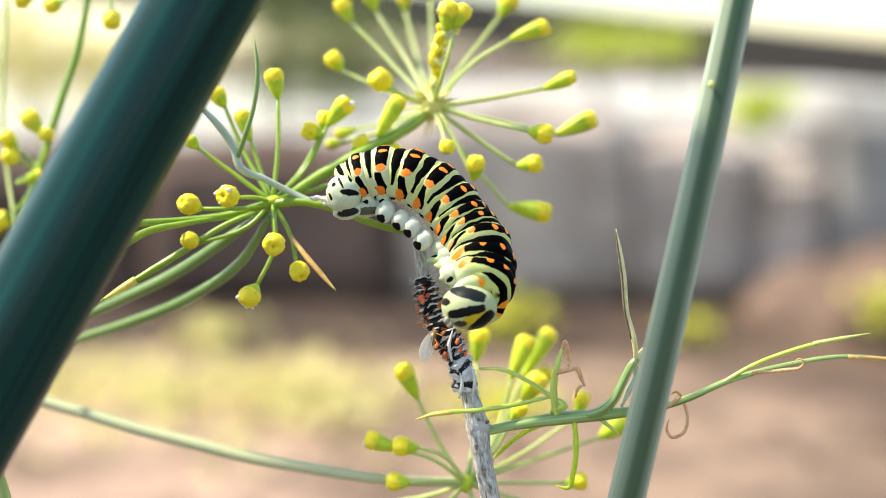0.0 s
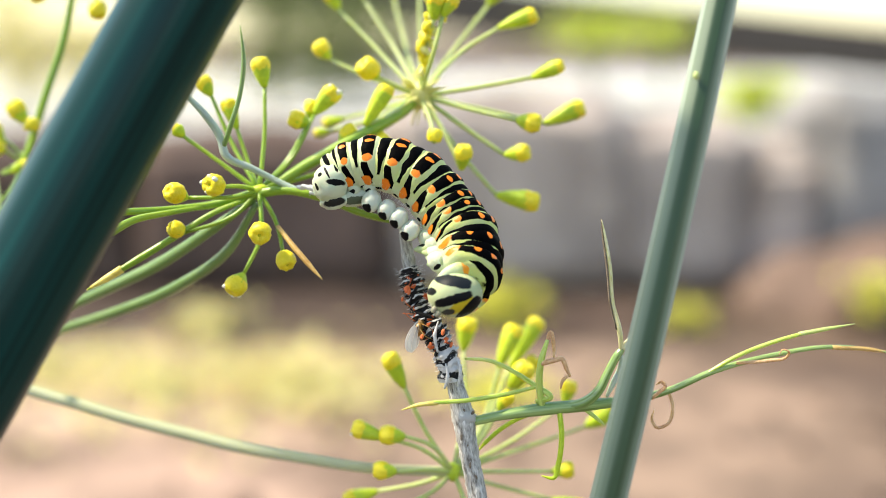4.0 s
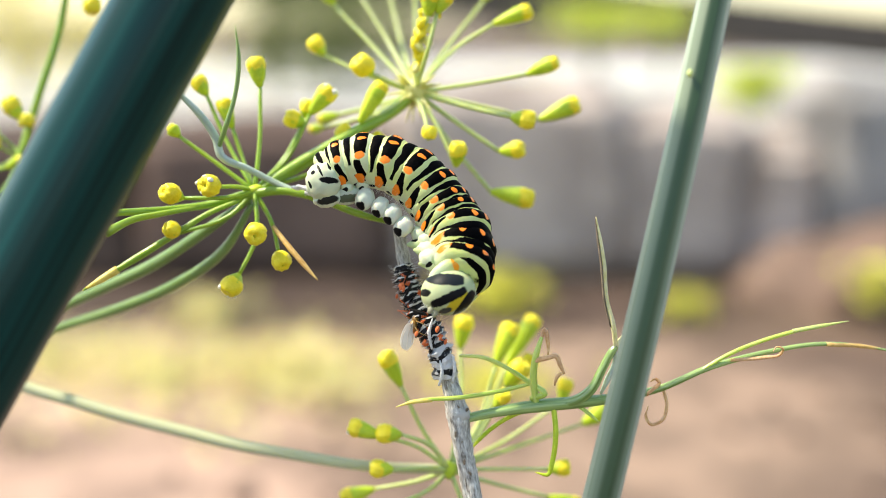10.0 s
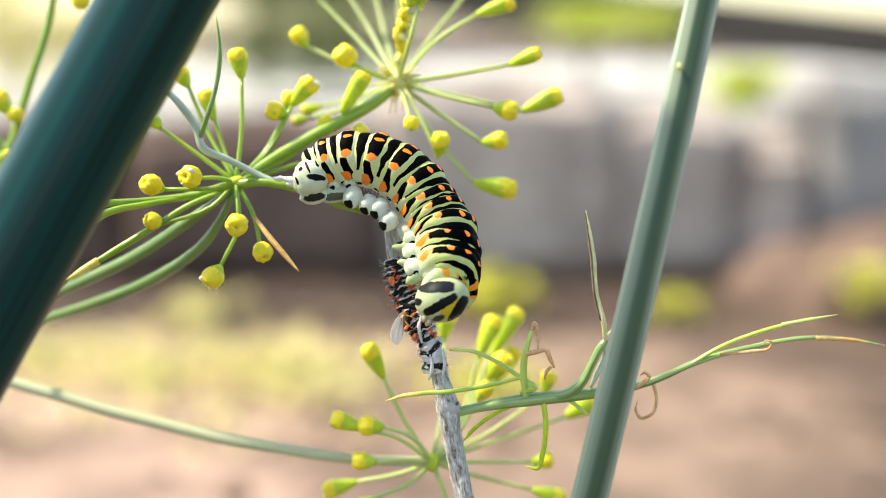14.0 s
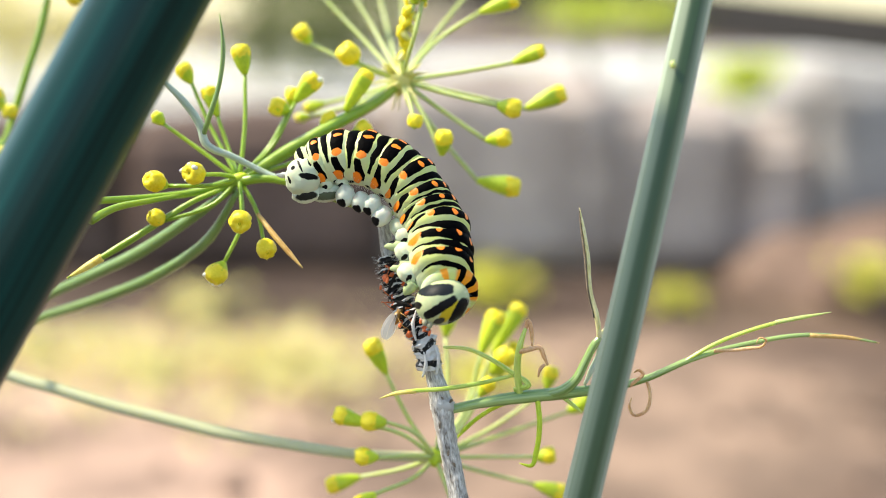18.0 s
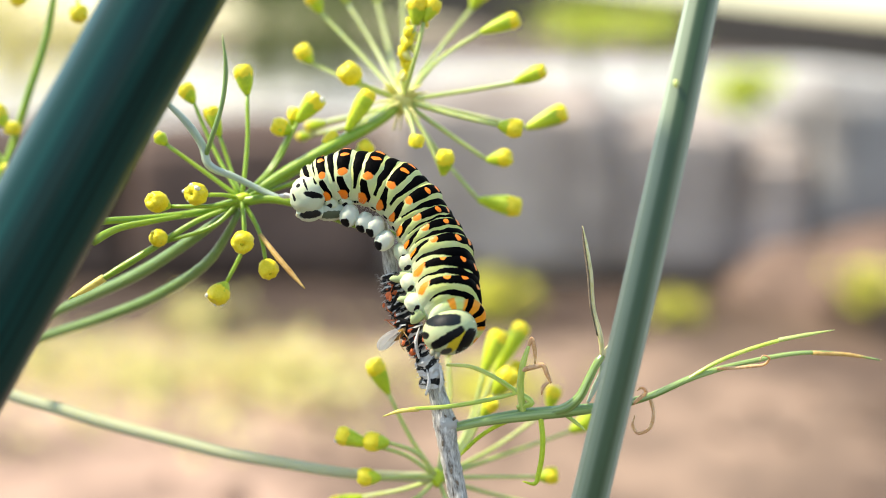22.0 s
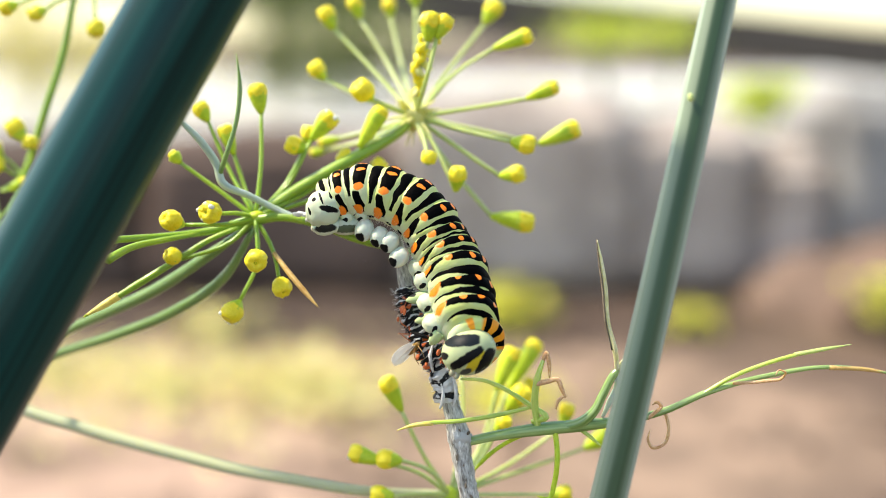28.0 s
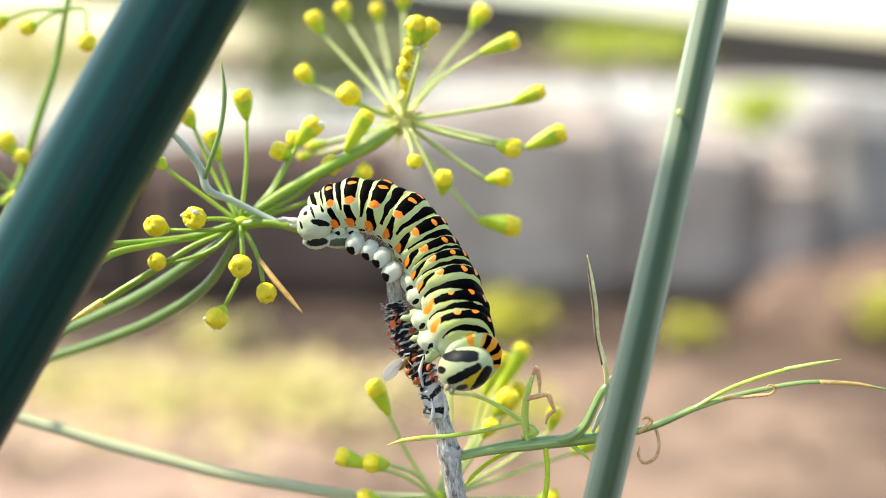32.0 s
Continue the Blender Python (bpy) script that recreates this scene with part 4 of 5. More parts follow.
def skin(name, kind, lime=1.0, long=0.6, front=False):
    """The larva's skin. UV: the angle from the back's midline (0 to 1) and the place along the ring (-1 to 1); long: the ring's half length in pitches."""
    m = bpy.data.materials.new(name)
    n = Nodes(m)
    uv = n.t.nodes.new("ShaderNodeUVMap").outputs[0]
    sep = n.t.nodes.new("ShaderNodeSeparateXYZ")
    n.t.links.new(uv, sep.inputs[0])
    ob = n.t.nodes.new("ShaderNodeTexCoord").outputs["Object"]
    info = n.t.nodes.new("ShaderNodeObjectInfo")
    add = n.t.nodes.new("ShaderNodeVectorMath")
    n.t.links.new(ob, add.inputs[0])
    n.t.links.new(info.outputs["Random"], add.inputs[1])
    w1, w2 = n.noise(add.outputs[0], 800), n.noise(add.outputs[0], 1000)
    angle = n.do("ADD", n.do("MULTIPLY", sep.outputs[0], 180), n.do("MULTIPLY", w1, 11))
    v = n.do("ADD", n.do("MULTIPLY", sep.outputs[1], long), n.do("MULTIPLY", w2, 0.10))
    side = n.span(angle, 75, 125)
    base = n.mix(side, tuple(a * lime + b * (1 - lime) for a, b in zip(LIME, CREAM)), CREAM)
    tint = n.span(n.noise(add.outputs[0], 500), -0.2, 0.2, 0, 0.4)
    base = n.mix(tint, base, tuple(c * 0.86 for c in CREAM))

    def band(mid, half, first, last):
        off = n.do("SUBTRACT", n.do("ABSOLUTE", n.do("SUBTRACT", v, mid)), half)
        return n.do("MULTIPLY", n.do("MULTIPLY", n.span(off, -0.016, 0.016, 1, 0), n.span(angle, last - 2, last + 2, 1, 0)), n.span(angle, first - 2, first + 2) if first else 1.0)

    if kind == "spotted" and front:
        black = n.most(band(0.0, n.span(angle, 40, 84, 0.43, 0.30), 0, 83), n.ellipse(angle, v, 100, -0.30, 14, 0.18))
        orange = n.most(n.ellipse(angle, v, 16.5, 0.02, 6, 0.18), n.ellipse(angle, v, 49, 0.02, 6, 0.18), n.ellipse(angle, v, 97, -0.02, 17, 0.36))
    elif kind == "spotted":
        slant = n.span(angle, 66, 112, -0.12, 0.13)
        black = n.most(band(0.0, n.span(angle, 30, 55, 0.27, 0.23), 0, 53), band(slant, n.span(n.do("ABSOLUTE", n.do("SUBTRACT", angle, 86)), 8, 24, 0.18, 0.11), 66, 114), n.ellipse(angle, v, 109, -0.27, 13, 0.18))
        orange = n.most(n.ellipse(angle, v, 14.5, 0.02, 6, 0.19), n.ellipse(angle, v, 57, -0.01, 8, 0.20), n.ellipse(angle, v, 107, -0.09, 14, 0.225))
    elif kind in ("fold", "neck"):
        wide, reach = (0.38, 104) if front else (0.19, 88) if lime == 1.0 else (0.16, 74)
        if kind == "neck":
            wide, reach = 0.33, 100
        black = n.most(band(0.26 if kind == "neck" else 0.0, n.span(angle, 25, reach, wide, 0.11 if front or kind == "neck" else 0.06), 0, reach), n.ellipse(angle, v, 127, 0.02, 6, 0.13))
        orange = None
    elif kind == "collar":
        angle = n.do("ADD", n.do("MULTIPLY", sep.outputs[0], 180), n.do("MULTIPLY", w1, 6))
        wave = n.do("SINE", n.do("MULTIPLY_ADD", angle, 0.19, 1.57))
        inner = n.span(sep.outputs[1], 0.10, 0.22)
        black = n.do("MULTIPLY", n.do("MULTIPLY", n.span(wave, 0.05, 0.25), n.span(angle, 47, 51, 1, 0)), n.span(sep.outputs[1], 0.22, 0.34))
        orange = n.do("MULTIPLY", n.most(n.span(angle, 44, 54, 1, 0), n.span(n.do("ABSOLUTE", n.do("SUBTRACT", angle, 76)), 5, 10, 1, 0)), inner)
    col = base
    if kind == "collar":
        col = n.mix(orange, col, (0.95, 0.33, 0.012))
        col = n.mix(black, col, INK)
        dark = black
    else:
        col = n.mix(black, col, INK)
        dark = black
        if orange is not None:
            col = n.mix(orange, col, ORANGE)
            dark = n.do("MULTIPLY", black, n.do("SUBTRACT", 1, orange))
    n.put(n.b.inputs["Base Color"], col)
    n.put(n.b.inputs["Roughness"], n.span(dark, 0, 1, 0.42, 0.55))
    n.put(n.b.inputs["Specular IOR Level"], n.span(dark, 0, 1, 0.45, 0.02))
    bump = n.t.nodes.new("ShaderNodeBump")
    bump.inputs["Strength"].default_value = 0.5
    bump.inputs["Distance"].default_value = 0.00015
    n.put(bump.inputs["Height"], n.noise(ob, 2600, 4))
    n.put(n.b.inputs["Normal"], bump.outputs[0])
    n.b.inputs["Subsurface Weight"].default_value = 0.12
    n.b.inputs["Subsurface Scale"].default_value = 0.0008
    return m


def marked(name, base, marks, tip=None):
    """A pale surface with round or long marks, laid out on the part's own right and up axes in millimetres."""
    m = bpy.data.materials.new(name)
    n = Nodes(m)
    ob = n.t.nodes.new("ShaderNodeTexCoord").outputs["Object"]
    sep = n.t.nodes.new("ShaderNodeSeparateXYZ")
    n.t.links.new(ob, sep.inputs[0])
    w1, w2 = n.noise(ob, 1100), n.noise(ob, 1700)
    x = n.do("ADD", n.do("MULTIPLY", sep.outputs[0], 1000), n.do("MULTIPLY", w1, 0.32))
    z = n.do("ADD", n.do("MULTIPLY", sep.outputs[2], 1000), n.do("MULTIPLY", w2, 0.32))
    front = n.span(sep.outputs[1], 0.0003, 0.0008, 1, 0)
    col = n.mix(n.span(n.noise(ob, 500), -0.2, 0.2, 0, 0.4), base, tuple(c * 0.8 for c in base))
    for colour, *e in marks:
        col = n.mix(n.do("MULTIPLY", n.ellipse(x, z, *e), front), col, colour)
    n.put(n.b.inputs["Base Color"], col)
    n.b.inputs["Roughness"].default_value = 0.45
    n.b.inputs["Specular IOR Level"].default_value = 0.12
    n.b.inputs["Subsurface Weight"].default_value = 0.12
    n.b.inputs["Subsurface Scale"].default_value = 0.0008
    bump = n.t.nodes.new("ShaderNodeBump")
    bump.inputs["Strength"].default_value = 0.3
    bump.inputs["Distance"].default_value = 0.0001
    n.put(bump.inputs["Height"], n.noise(ob, 5000, 3))
    n.put(n.b.inputs["Normal"], bump.outputs[0])
    return m


def ring_mesh(radius, half, fat, seed, around=44, along=9):
    """One ring of the body, bulging in the middle and drawn in at both ends, closed inside."""
    bm = bmesh.new()
    uv = bm.loops.layers.uv.new("skin")
    rows = []
    for k in range(along + 2):
        v = -1 + 2 * (k - 1) / (along - 1) if 0 < k < along + 1 else (-1 if k == 0 else 1)
        shrink = 1 - fat * abs(v) ** 2.3
        if k in (0, along + 1):
            shrink = 0.3
        row = []
        for j in range(around):
            a = 2 * math.pi * j / around
            belly = 1 - 0.07 * max(0, -math.cos(a)) ** 2
            crease = 1 + 0.02 * math.sin(a * 5 + seed) * abs(v)
            p = Vector((math.cos(a), math.sin(a), 0)) * radius * shrink * belly * crease
            p.z = v * half
            p += Vector(noise.noise_vector(p * 700 + Vector((seed, 0, 0)))) * radius * 0.035
            row.append(bm.verts.new(p))
        rows.append(row)
    vs = [-1] + [-1 + 2 * k / (along - 1) for k in range(along)] + [1]
    for k in range(along + 1):
        for j in range(around):
            f = bm.faces.new((rows[k][j], rows[k][(j + 1) % around], rows[k + 1][(j + 1) % around], rows[k + 1][j]))
            for loop, (kk, jj) in zip(f.loops, ((k, j), (k, j + 1), (k + 1, j + 1), (k + 1, j))):
                x = jj / around * 2
                loop[uv].uv = (x if x <= 1 else 2 - x, vs[kk])
    bm.faces.new(rows[0][::-1])
    bm.faces.new(rows[-1])
    return bm


def build_caterpillar():
    spotted, front = skin("spotted_ring", "spotted"), skin("front_ring", "spotted", long=0.62, front=True)
    tail_skin = skin("pale_ring", "spotted", 0.35)
    fold, front_fold = skin("banded_fold", "fold", long=0.5), skin("front_fold", "fold", long=0.6, front=True)
    tail_fold = skin("pale_fold", "fold", 0.35, 0.5)
    neck = skin("banded_neck", "neck", long=0.6)
    collar = skin("collar", "collar")
    s = thing("caterpillar", (-7.69, 0, 8.21), "plump pale green caterpillar with black bands and orange spots", "caterpillar")
    frames = [ring_frames(body_at(*r[1:4])) for r in (CRAWL[0], CRAWL[24])]
    start, last = frames
    back = Matrix.Translation(-ORIGIN[s])
    moving = []
    rings = {}
    for i, m in enumerate(start):
        k, between = i // 2, i % 2
        name = NAMES[k]
        r = RADIUS[k] * PX * 0.001
        j, q = min(i + 1, len(start) - 1), max(i - 1, 0)
        gap = 0.5 * ((start[j].translation - start[q].translation).length + (last[j].translation - last[q].translation).length) / (1 if 0 < i < len(start) - 1 else 0.5)
        if i < 2:
            continue
        if between:
            r = 0.5 * (r + RADIUS[k + 1] * PX * 0.001)
            ob = part("fold", ring_mesh(r * (0.9 if name == "T2" else 0.965), gap * (0.60 if k > 8 else 0.50), 0.24, i * 1.7), tail_fold if k < 3 else neck if name == "T2" else front_fold if k > 8 else fold, s, shift=False)
        elif name == "T1":
            bm = ring_mesh(r * 1.06, 0.0009, 0.2, 9.1)
            bm.transform(Matrix.Rotation(radians(-24), 4, "Z"))
            yoke = part("collar", bm, collar, s, "orange and black collar fold behind the head", shift=False)
            continue
        else:
            ob = part("segment", ring_mesh(r, gap * (0.62 if k > 9 else 0.60), 0.24, i * 2.3), tail_fold if name == "A9" else tail_skin if k < 4 else front if k > 9 else spotted, s, shift=False)
        rings[name if not between else name + "f"] = ob
        ob.matrix_basis = back @ m
        moving.append((ob, i))

    # the tail end, with its clasper
    cap = marked("tail_skin", (0.60, 0.67, 0.48), [(INK, 0.75, -0.1, 1.25, 0.42, -6), (INK, -0.35, 1.15, 0.16, 0.85, 30), (INK, 0.75, 1.75, 0.2, 0.6, 22), (INK, -1.25, 0.9, 0.3, 0.22, 40), (INK, -1.75, -0.6, 0.18, 0.55, 20)])
    bm = bmesh.new()
    ball(bm, (0, 0, 0), 2.35, (0.5, 0, 1), 1.12, 32, 20, lump=0.12)
    end = part("tail", bm, cap, s, "pale whitish tail end with black dashes", shift=False)
    end.matrix_basis = back @ Matrix.Translation(Vector((-12.75, -1.1, 7.35)) * 0.001)
    moving.append((end, 2))
    bm = bmesh.new()
    ball(bm, (0, 0, 0), 1.3, (1, 0, 0.2), 1.5, 28, 18, lump=0.14)
    clasp = part("clasper", bm, marked("clasper_skin", (0.62, 0.68, 0.52), [((0.022, 0.022, 0.018), 0.1, -0.35, 1.45, 0.55, 12)]), s, "pale rear clasper gripping the stem", shift=False)
    clasp.matrix_basis = back @ Matrix.Translation(Vector((-12.4, -0.7, 5.1)) * 0.001)
    moving.append((clasp, 2))
    bm = bmesh.new()
    ball(bm, (0, 0, 0), 1.25, (1, 0, 0.12), 1.9, 28, 18, lump=0.12)
    under = part("belly", bm, marked("belly_skin", (0.55, 0.60, 0.46), [((0.10, 0.12, 0.07), 0.1, -0.45, 1.9, 0.5, 6)]), s, "dull whitish belly behind the feet", shift=False)
    under.matrix_basis = back @ Matrix.Translation(Vector((-9.8, -0.3, 5.4)) * 0.001)
    moving.append((under, 4))

    # belly feet and the pale lobes above them, each carried by its ring
    ink = (0.004, 0.004, 0.005)
    pad = marked("proleg_skin", (0.66, 0.71, 0.58), [(ink, -0.5, -0.85, 0.66, 0.62, 20)])
    lobe_skin = marked("lobe_skin", (0.62, 0.68, 0.48), [(ink, -0.25, -0.55, 0.5, 0.3, 35)])
    index = {k: 2 * NAMES.index(k) for k in NAMES}
    inv = {k: (back @ start[index[k]]).inverted() for k in NAMES}
    for key, centre, rad, lean in (("A6", (-7.50, -1.5, 4.62), 1.26, -12), ("A5", (-5.50, -1.7, 3.55), 1.17, -15), ("A4", (-4.02, -1.9, 2.62), 1.21, -22), ("A3", (-2.62, -2.0, 0.95), 1.23, -40)):
        bm = bmesh.new()
        ball(bm, (0, 0, 0.2), rad, (0.25, 0, 1), 1.18, 28, 20, lump=0.1)
        foot = part("proleg", bm, pad, rings[key], "white belly foot with a black spot", shift=False)
        foot.matrix_basis = inv[key] @ back @ Matrix.Translation(Vector(centre) * 0.001) @ pose(0, 0, 0, 0, lean * -0.6, 0)
    for key in ("A8", "A7", "A2", "A1", "T3", "T2"):
        a, rad = radians(134), (0.8 if key in ("A8", "A7") else 1.3)
        p = start[index[key]] @ (Vector((math.cos(a), math.sin(a), 0)) * RADIUS[index[key] // 2] * PX * 0.00094)
        bm = bmesh.new()
        ball(bm, (0, 0, 0), rad, (1, 0, -0.6), 1.25, 24, 16, lump=0.12)
        ob = part("side_lobe", bm, lobe_skin, rings[key], "pale rounded lobe along the belly", shift=False)
        ob.matrix_basis = inv[key] @ back @ Matrix.Translation(p)
    rng = random.Random(21)
    fuzz = shade("pale_bristle", (0.7, 0.7, 0.66), (0.85, 0.85, 0.8), 500, 0.5, 0.1)
    for key in ("A7", "A6", "A5", "A4", "A3", "A2", "A1", "T3", "T2"):
        bm = bmesh.new()
        rad = RADIUS[index[key] // 2] * PX
        for i in range(46):
            a = radians(rng.uniform(104, 200))
            d = Vector((math.cos(a), math.sin(a), rng.uniform(-0.3, 0.3))).normalized()
            p = Vector((math.cos(a) * rad * 0.93, math.sin(a) * rad * 0.93, rng.uniform(-1.1, 1.1)))
            q = p + d * rng.uniform(0.3, 0.75)
            tube(bm, [p * 0.96, p.lerp(q, 0.5), q], [0.014, 0.011, 0.005], sides=4, steps=2)
        tagged(part("bristles", bm, fuzz, rings[key], "fine pale bristles", shift=False), kind="stuff")
    leg = marked("leg_skin", (0.44, 0.54, 0.27), [(ink, -0.75, 0.42, 0.5, 0.26, 10)])
    late = (back @ last[index["T3"]]).inverted(), (back @ last[index["T2"]]).inverted(), (back @ last[index["T2"] + 1]).inverted()
    for key, m, centre, tip in (("T3", late[0], (0.9, -2.6, -4.6), (-2.13, -2.2, -5.3)), ("T2", late[1], (1.9, -3.8, -7.1), (-0.93, -3.2, -7.91)), ("T2f", late[2], (2.3, -5.0, -8.94), (1.07, -4.6, -10.7))):
        bm = bmesh.new()
        a, b = Vector(centre), Vector(tip)
        o = a.lerp(b, 0.5)
        tube(bm, [a - o, (a - o).lerp(b - o, 0.4), (a - o).lerp(b - o, 0.75), b - o], [0.95, 0.85, 0.6, 0.16], sides=14, steps=4)
        ob = part("leg", bm, leg, rings[key], "pale green jointed leg", shift=False)
        ob.matrix_basis = m @ back @ Matrix.Translation(o * 0.001)

    # the head, its face turned to the twig
    g = PX
    face = marked("face_skin", (0.50, 0.56, 0.31), [
        ((0.60, 0.45, 0.03), 7 * g, -17 * g, 24 * g, 10 * g, 30),
        ((0.014, 0.018, 0.022), -3 * g, 24 * g, 31 * g, 9.2 * g, -16, 0.25, 2),
        ((0.006, 0.006, 0.007), -5 * g, -6 * g, 32 * g, 7.8 * g, 12, 0.25, 2),
        ((0.006, 0.006, 0.007), 20 * g, -25 * g, 27 * g, 9.2 * g, 42, 0.25, 2),
        ((0.05, 0.05, 0.045), -15 * g, -27 * g, 11 * g, 5 * g, 5),
        ((0.008, 0.008, 0.008), -40 * g, 9 * g, 7.5 * g, 6.5 * g, 10)])
    bm = bmesh.new()
    for v in ball(bm, (0, 0, 0), 45 * g, (1, 0, -0.15), 1.05, 40, 26):
        v.co.z *= 0.88
    head = part("head", bm, face, s, "round pale head with bold black stripes", shift=False)
    bm = bmesh.new()
    for x, z in ((-40, -22), (-34, -30)):
        ball(bm, (x * g * 0.94, -1.4, z * g * 0.94), 0.38, (-0.6, -0.3, -0.7), 1.5, 12, 8)
    part("jaw", bm, marked("jaw_skin", (0.36, 0.35, 0.24), []), head, "small dull mouthparts", shift=False)
    bm = bmesh.new()
    for i in range(110):
        a = rng.uniform(3.3, 6.4)
        d = Vector((math.cos(a), rng.uniform(-0.6, 0.2), math.sin(a) * 0.9)).normalized()
        p = Vector((d.x * 47 * g, d.y * 43 * g, d.z * 39 * g))
        q = p + d * rng.uniform(0.15, 0.4)
        tube(bm, [p * 0.97, p.lerp(q, 0.5), q], [0.013, 0.01, 0.005], sides=4, steps=2)
    tagged(part("bristles", bm, fuzz, head, "fine pale bristles", shift=False), kind="stuff")
    return s, moving, head, yoke, back


def caterpillar_moves(s, moving, head, yoke, back):
    bodies = [(r[0], body_at(*r[1:4])) for r in CRAWL]
    frames = [(t, ring_frames(c)) for t, c in bodies]
    for ob, i in moving:
        rest = ob.matrix_basis.copy()
        first = back @ frames[0][1][i]
        walk(ob, [(t, back @ m[i] @ first.inverted() @ rest) for t, m in frames])
    turns = [(t, back @ Matrix.Translation(c[-1]) @ pose(0, 0, 0, 0, r[4], r[5])) for (t, c), r in zip(bodies, CRAWL)]
    walk(head, turns)
    seat = Matrix.Translation(Vector((15, 13, 9)) * PX * 0.001) @ ring_pose(Vector((0, 0, 0)), Vector((0.34, 0, -0.94)), 28, 60)
    walk(yoke, [(t, m @ seat) for t, m in turns])


def husk_skin():
    """Black wrinkles with thin white lines and rusty flecks, whiter with black blotches towards the end."""
    m = bpy.data.materials.new("husk_skin")
    n = Nodes(m)
    sep = n.t.nodes.new("ShaderNodeSeparateXYZ")
    n.t.links.new(n.t.nodes.new("ShaderNodeUVMap").outputs[0], sep.inputs[0])
    ob = n.t.nodes.new("ShaderNodeTexCoord").outputs["Object"]
    w, w2, w3 = n.noise(ob, 700), n.noise(ob, 1500), n.noise(ob, 480)
    run = n.do("MULTIPLY_ADD", sep.outputs[1], 1000, n.do("MULTIPLY", w, 0.9))
    wave = n.do("ADD", n.do("SINE", n.do("MULTIPLY", run, 8.2)), n.do("MULTIPLY", w2, 1.6))
    line = n.do("MULTIPLY", n.span(wave, 0.42, 0.68), n.span(run, 10.2, 10.9, 1, 0))
    spots = n.most(*[n.span(n.do("ABSOLUTE", n.do("SUBTRACT", n.do("ADD", run, n.do("MULTIPLY", w3, 1.6)), c)), h, h + 0.15, 1, 0) for c, h in ((11.3, 0.25), (12.9, 0.30), (14.9, 0.5))])
    pale = n.do("MULTIPLY", n.span(run, 10.2, 10.9), n.do("SUBTRACT", 1, n.do("MULTIPLY", spots, n.span(w2, -0.16, -0.06))))
    col = n.mix(n.most(line, pale), (0.006, 0.006, 0.007), (0.66, 0.65, 0.64))
    rust = n.do("MULTIPLY", n.span(n.noise(ob, 620), 0.10, 0.14), n.span(run, 11.4, 12.2, 1, 0))
    col = n.mix(rust, col, (0.72, 0.14, 0.035))
    n.put(n.b.inputs["Base Color"], col)
    n.b.inputs["Roughness"].default_value = 0.5
    n.b.inputs["Specular IOR Level"].default_value = 0.3
    bump = n.t.nodes.new("ShaderNodeBump")
    bump.inputs["Strength"].default_value = 0.8
    bump.inputs["Distance"].default_value = 0.0003
    n.put(bump.inputs["Height"], w2)
    n.put(n.b.inputs["Normal"], bump.outputs[0])
    return m


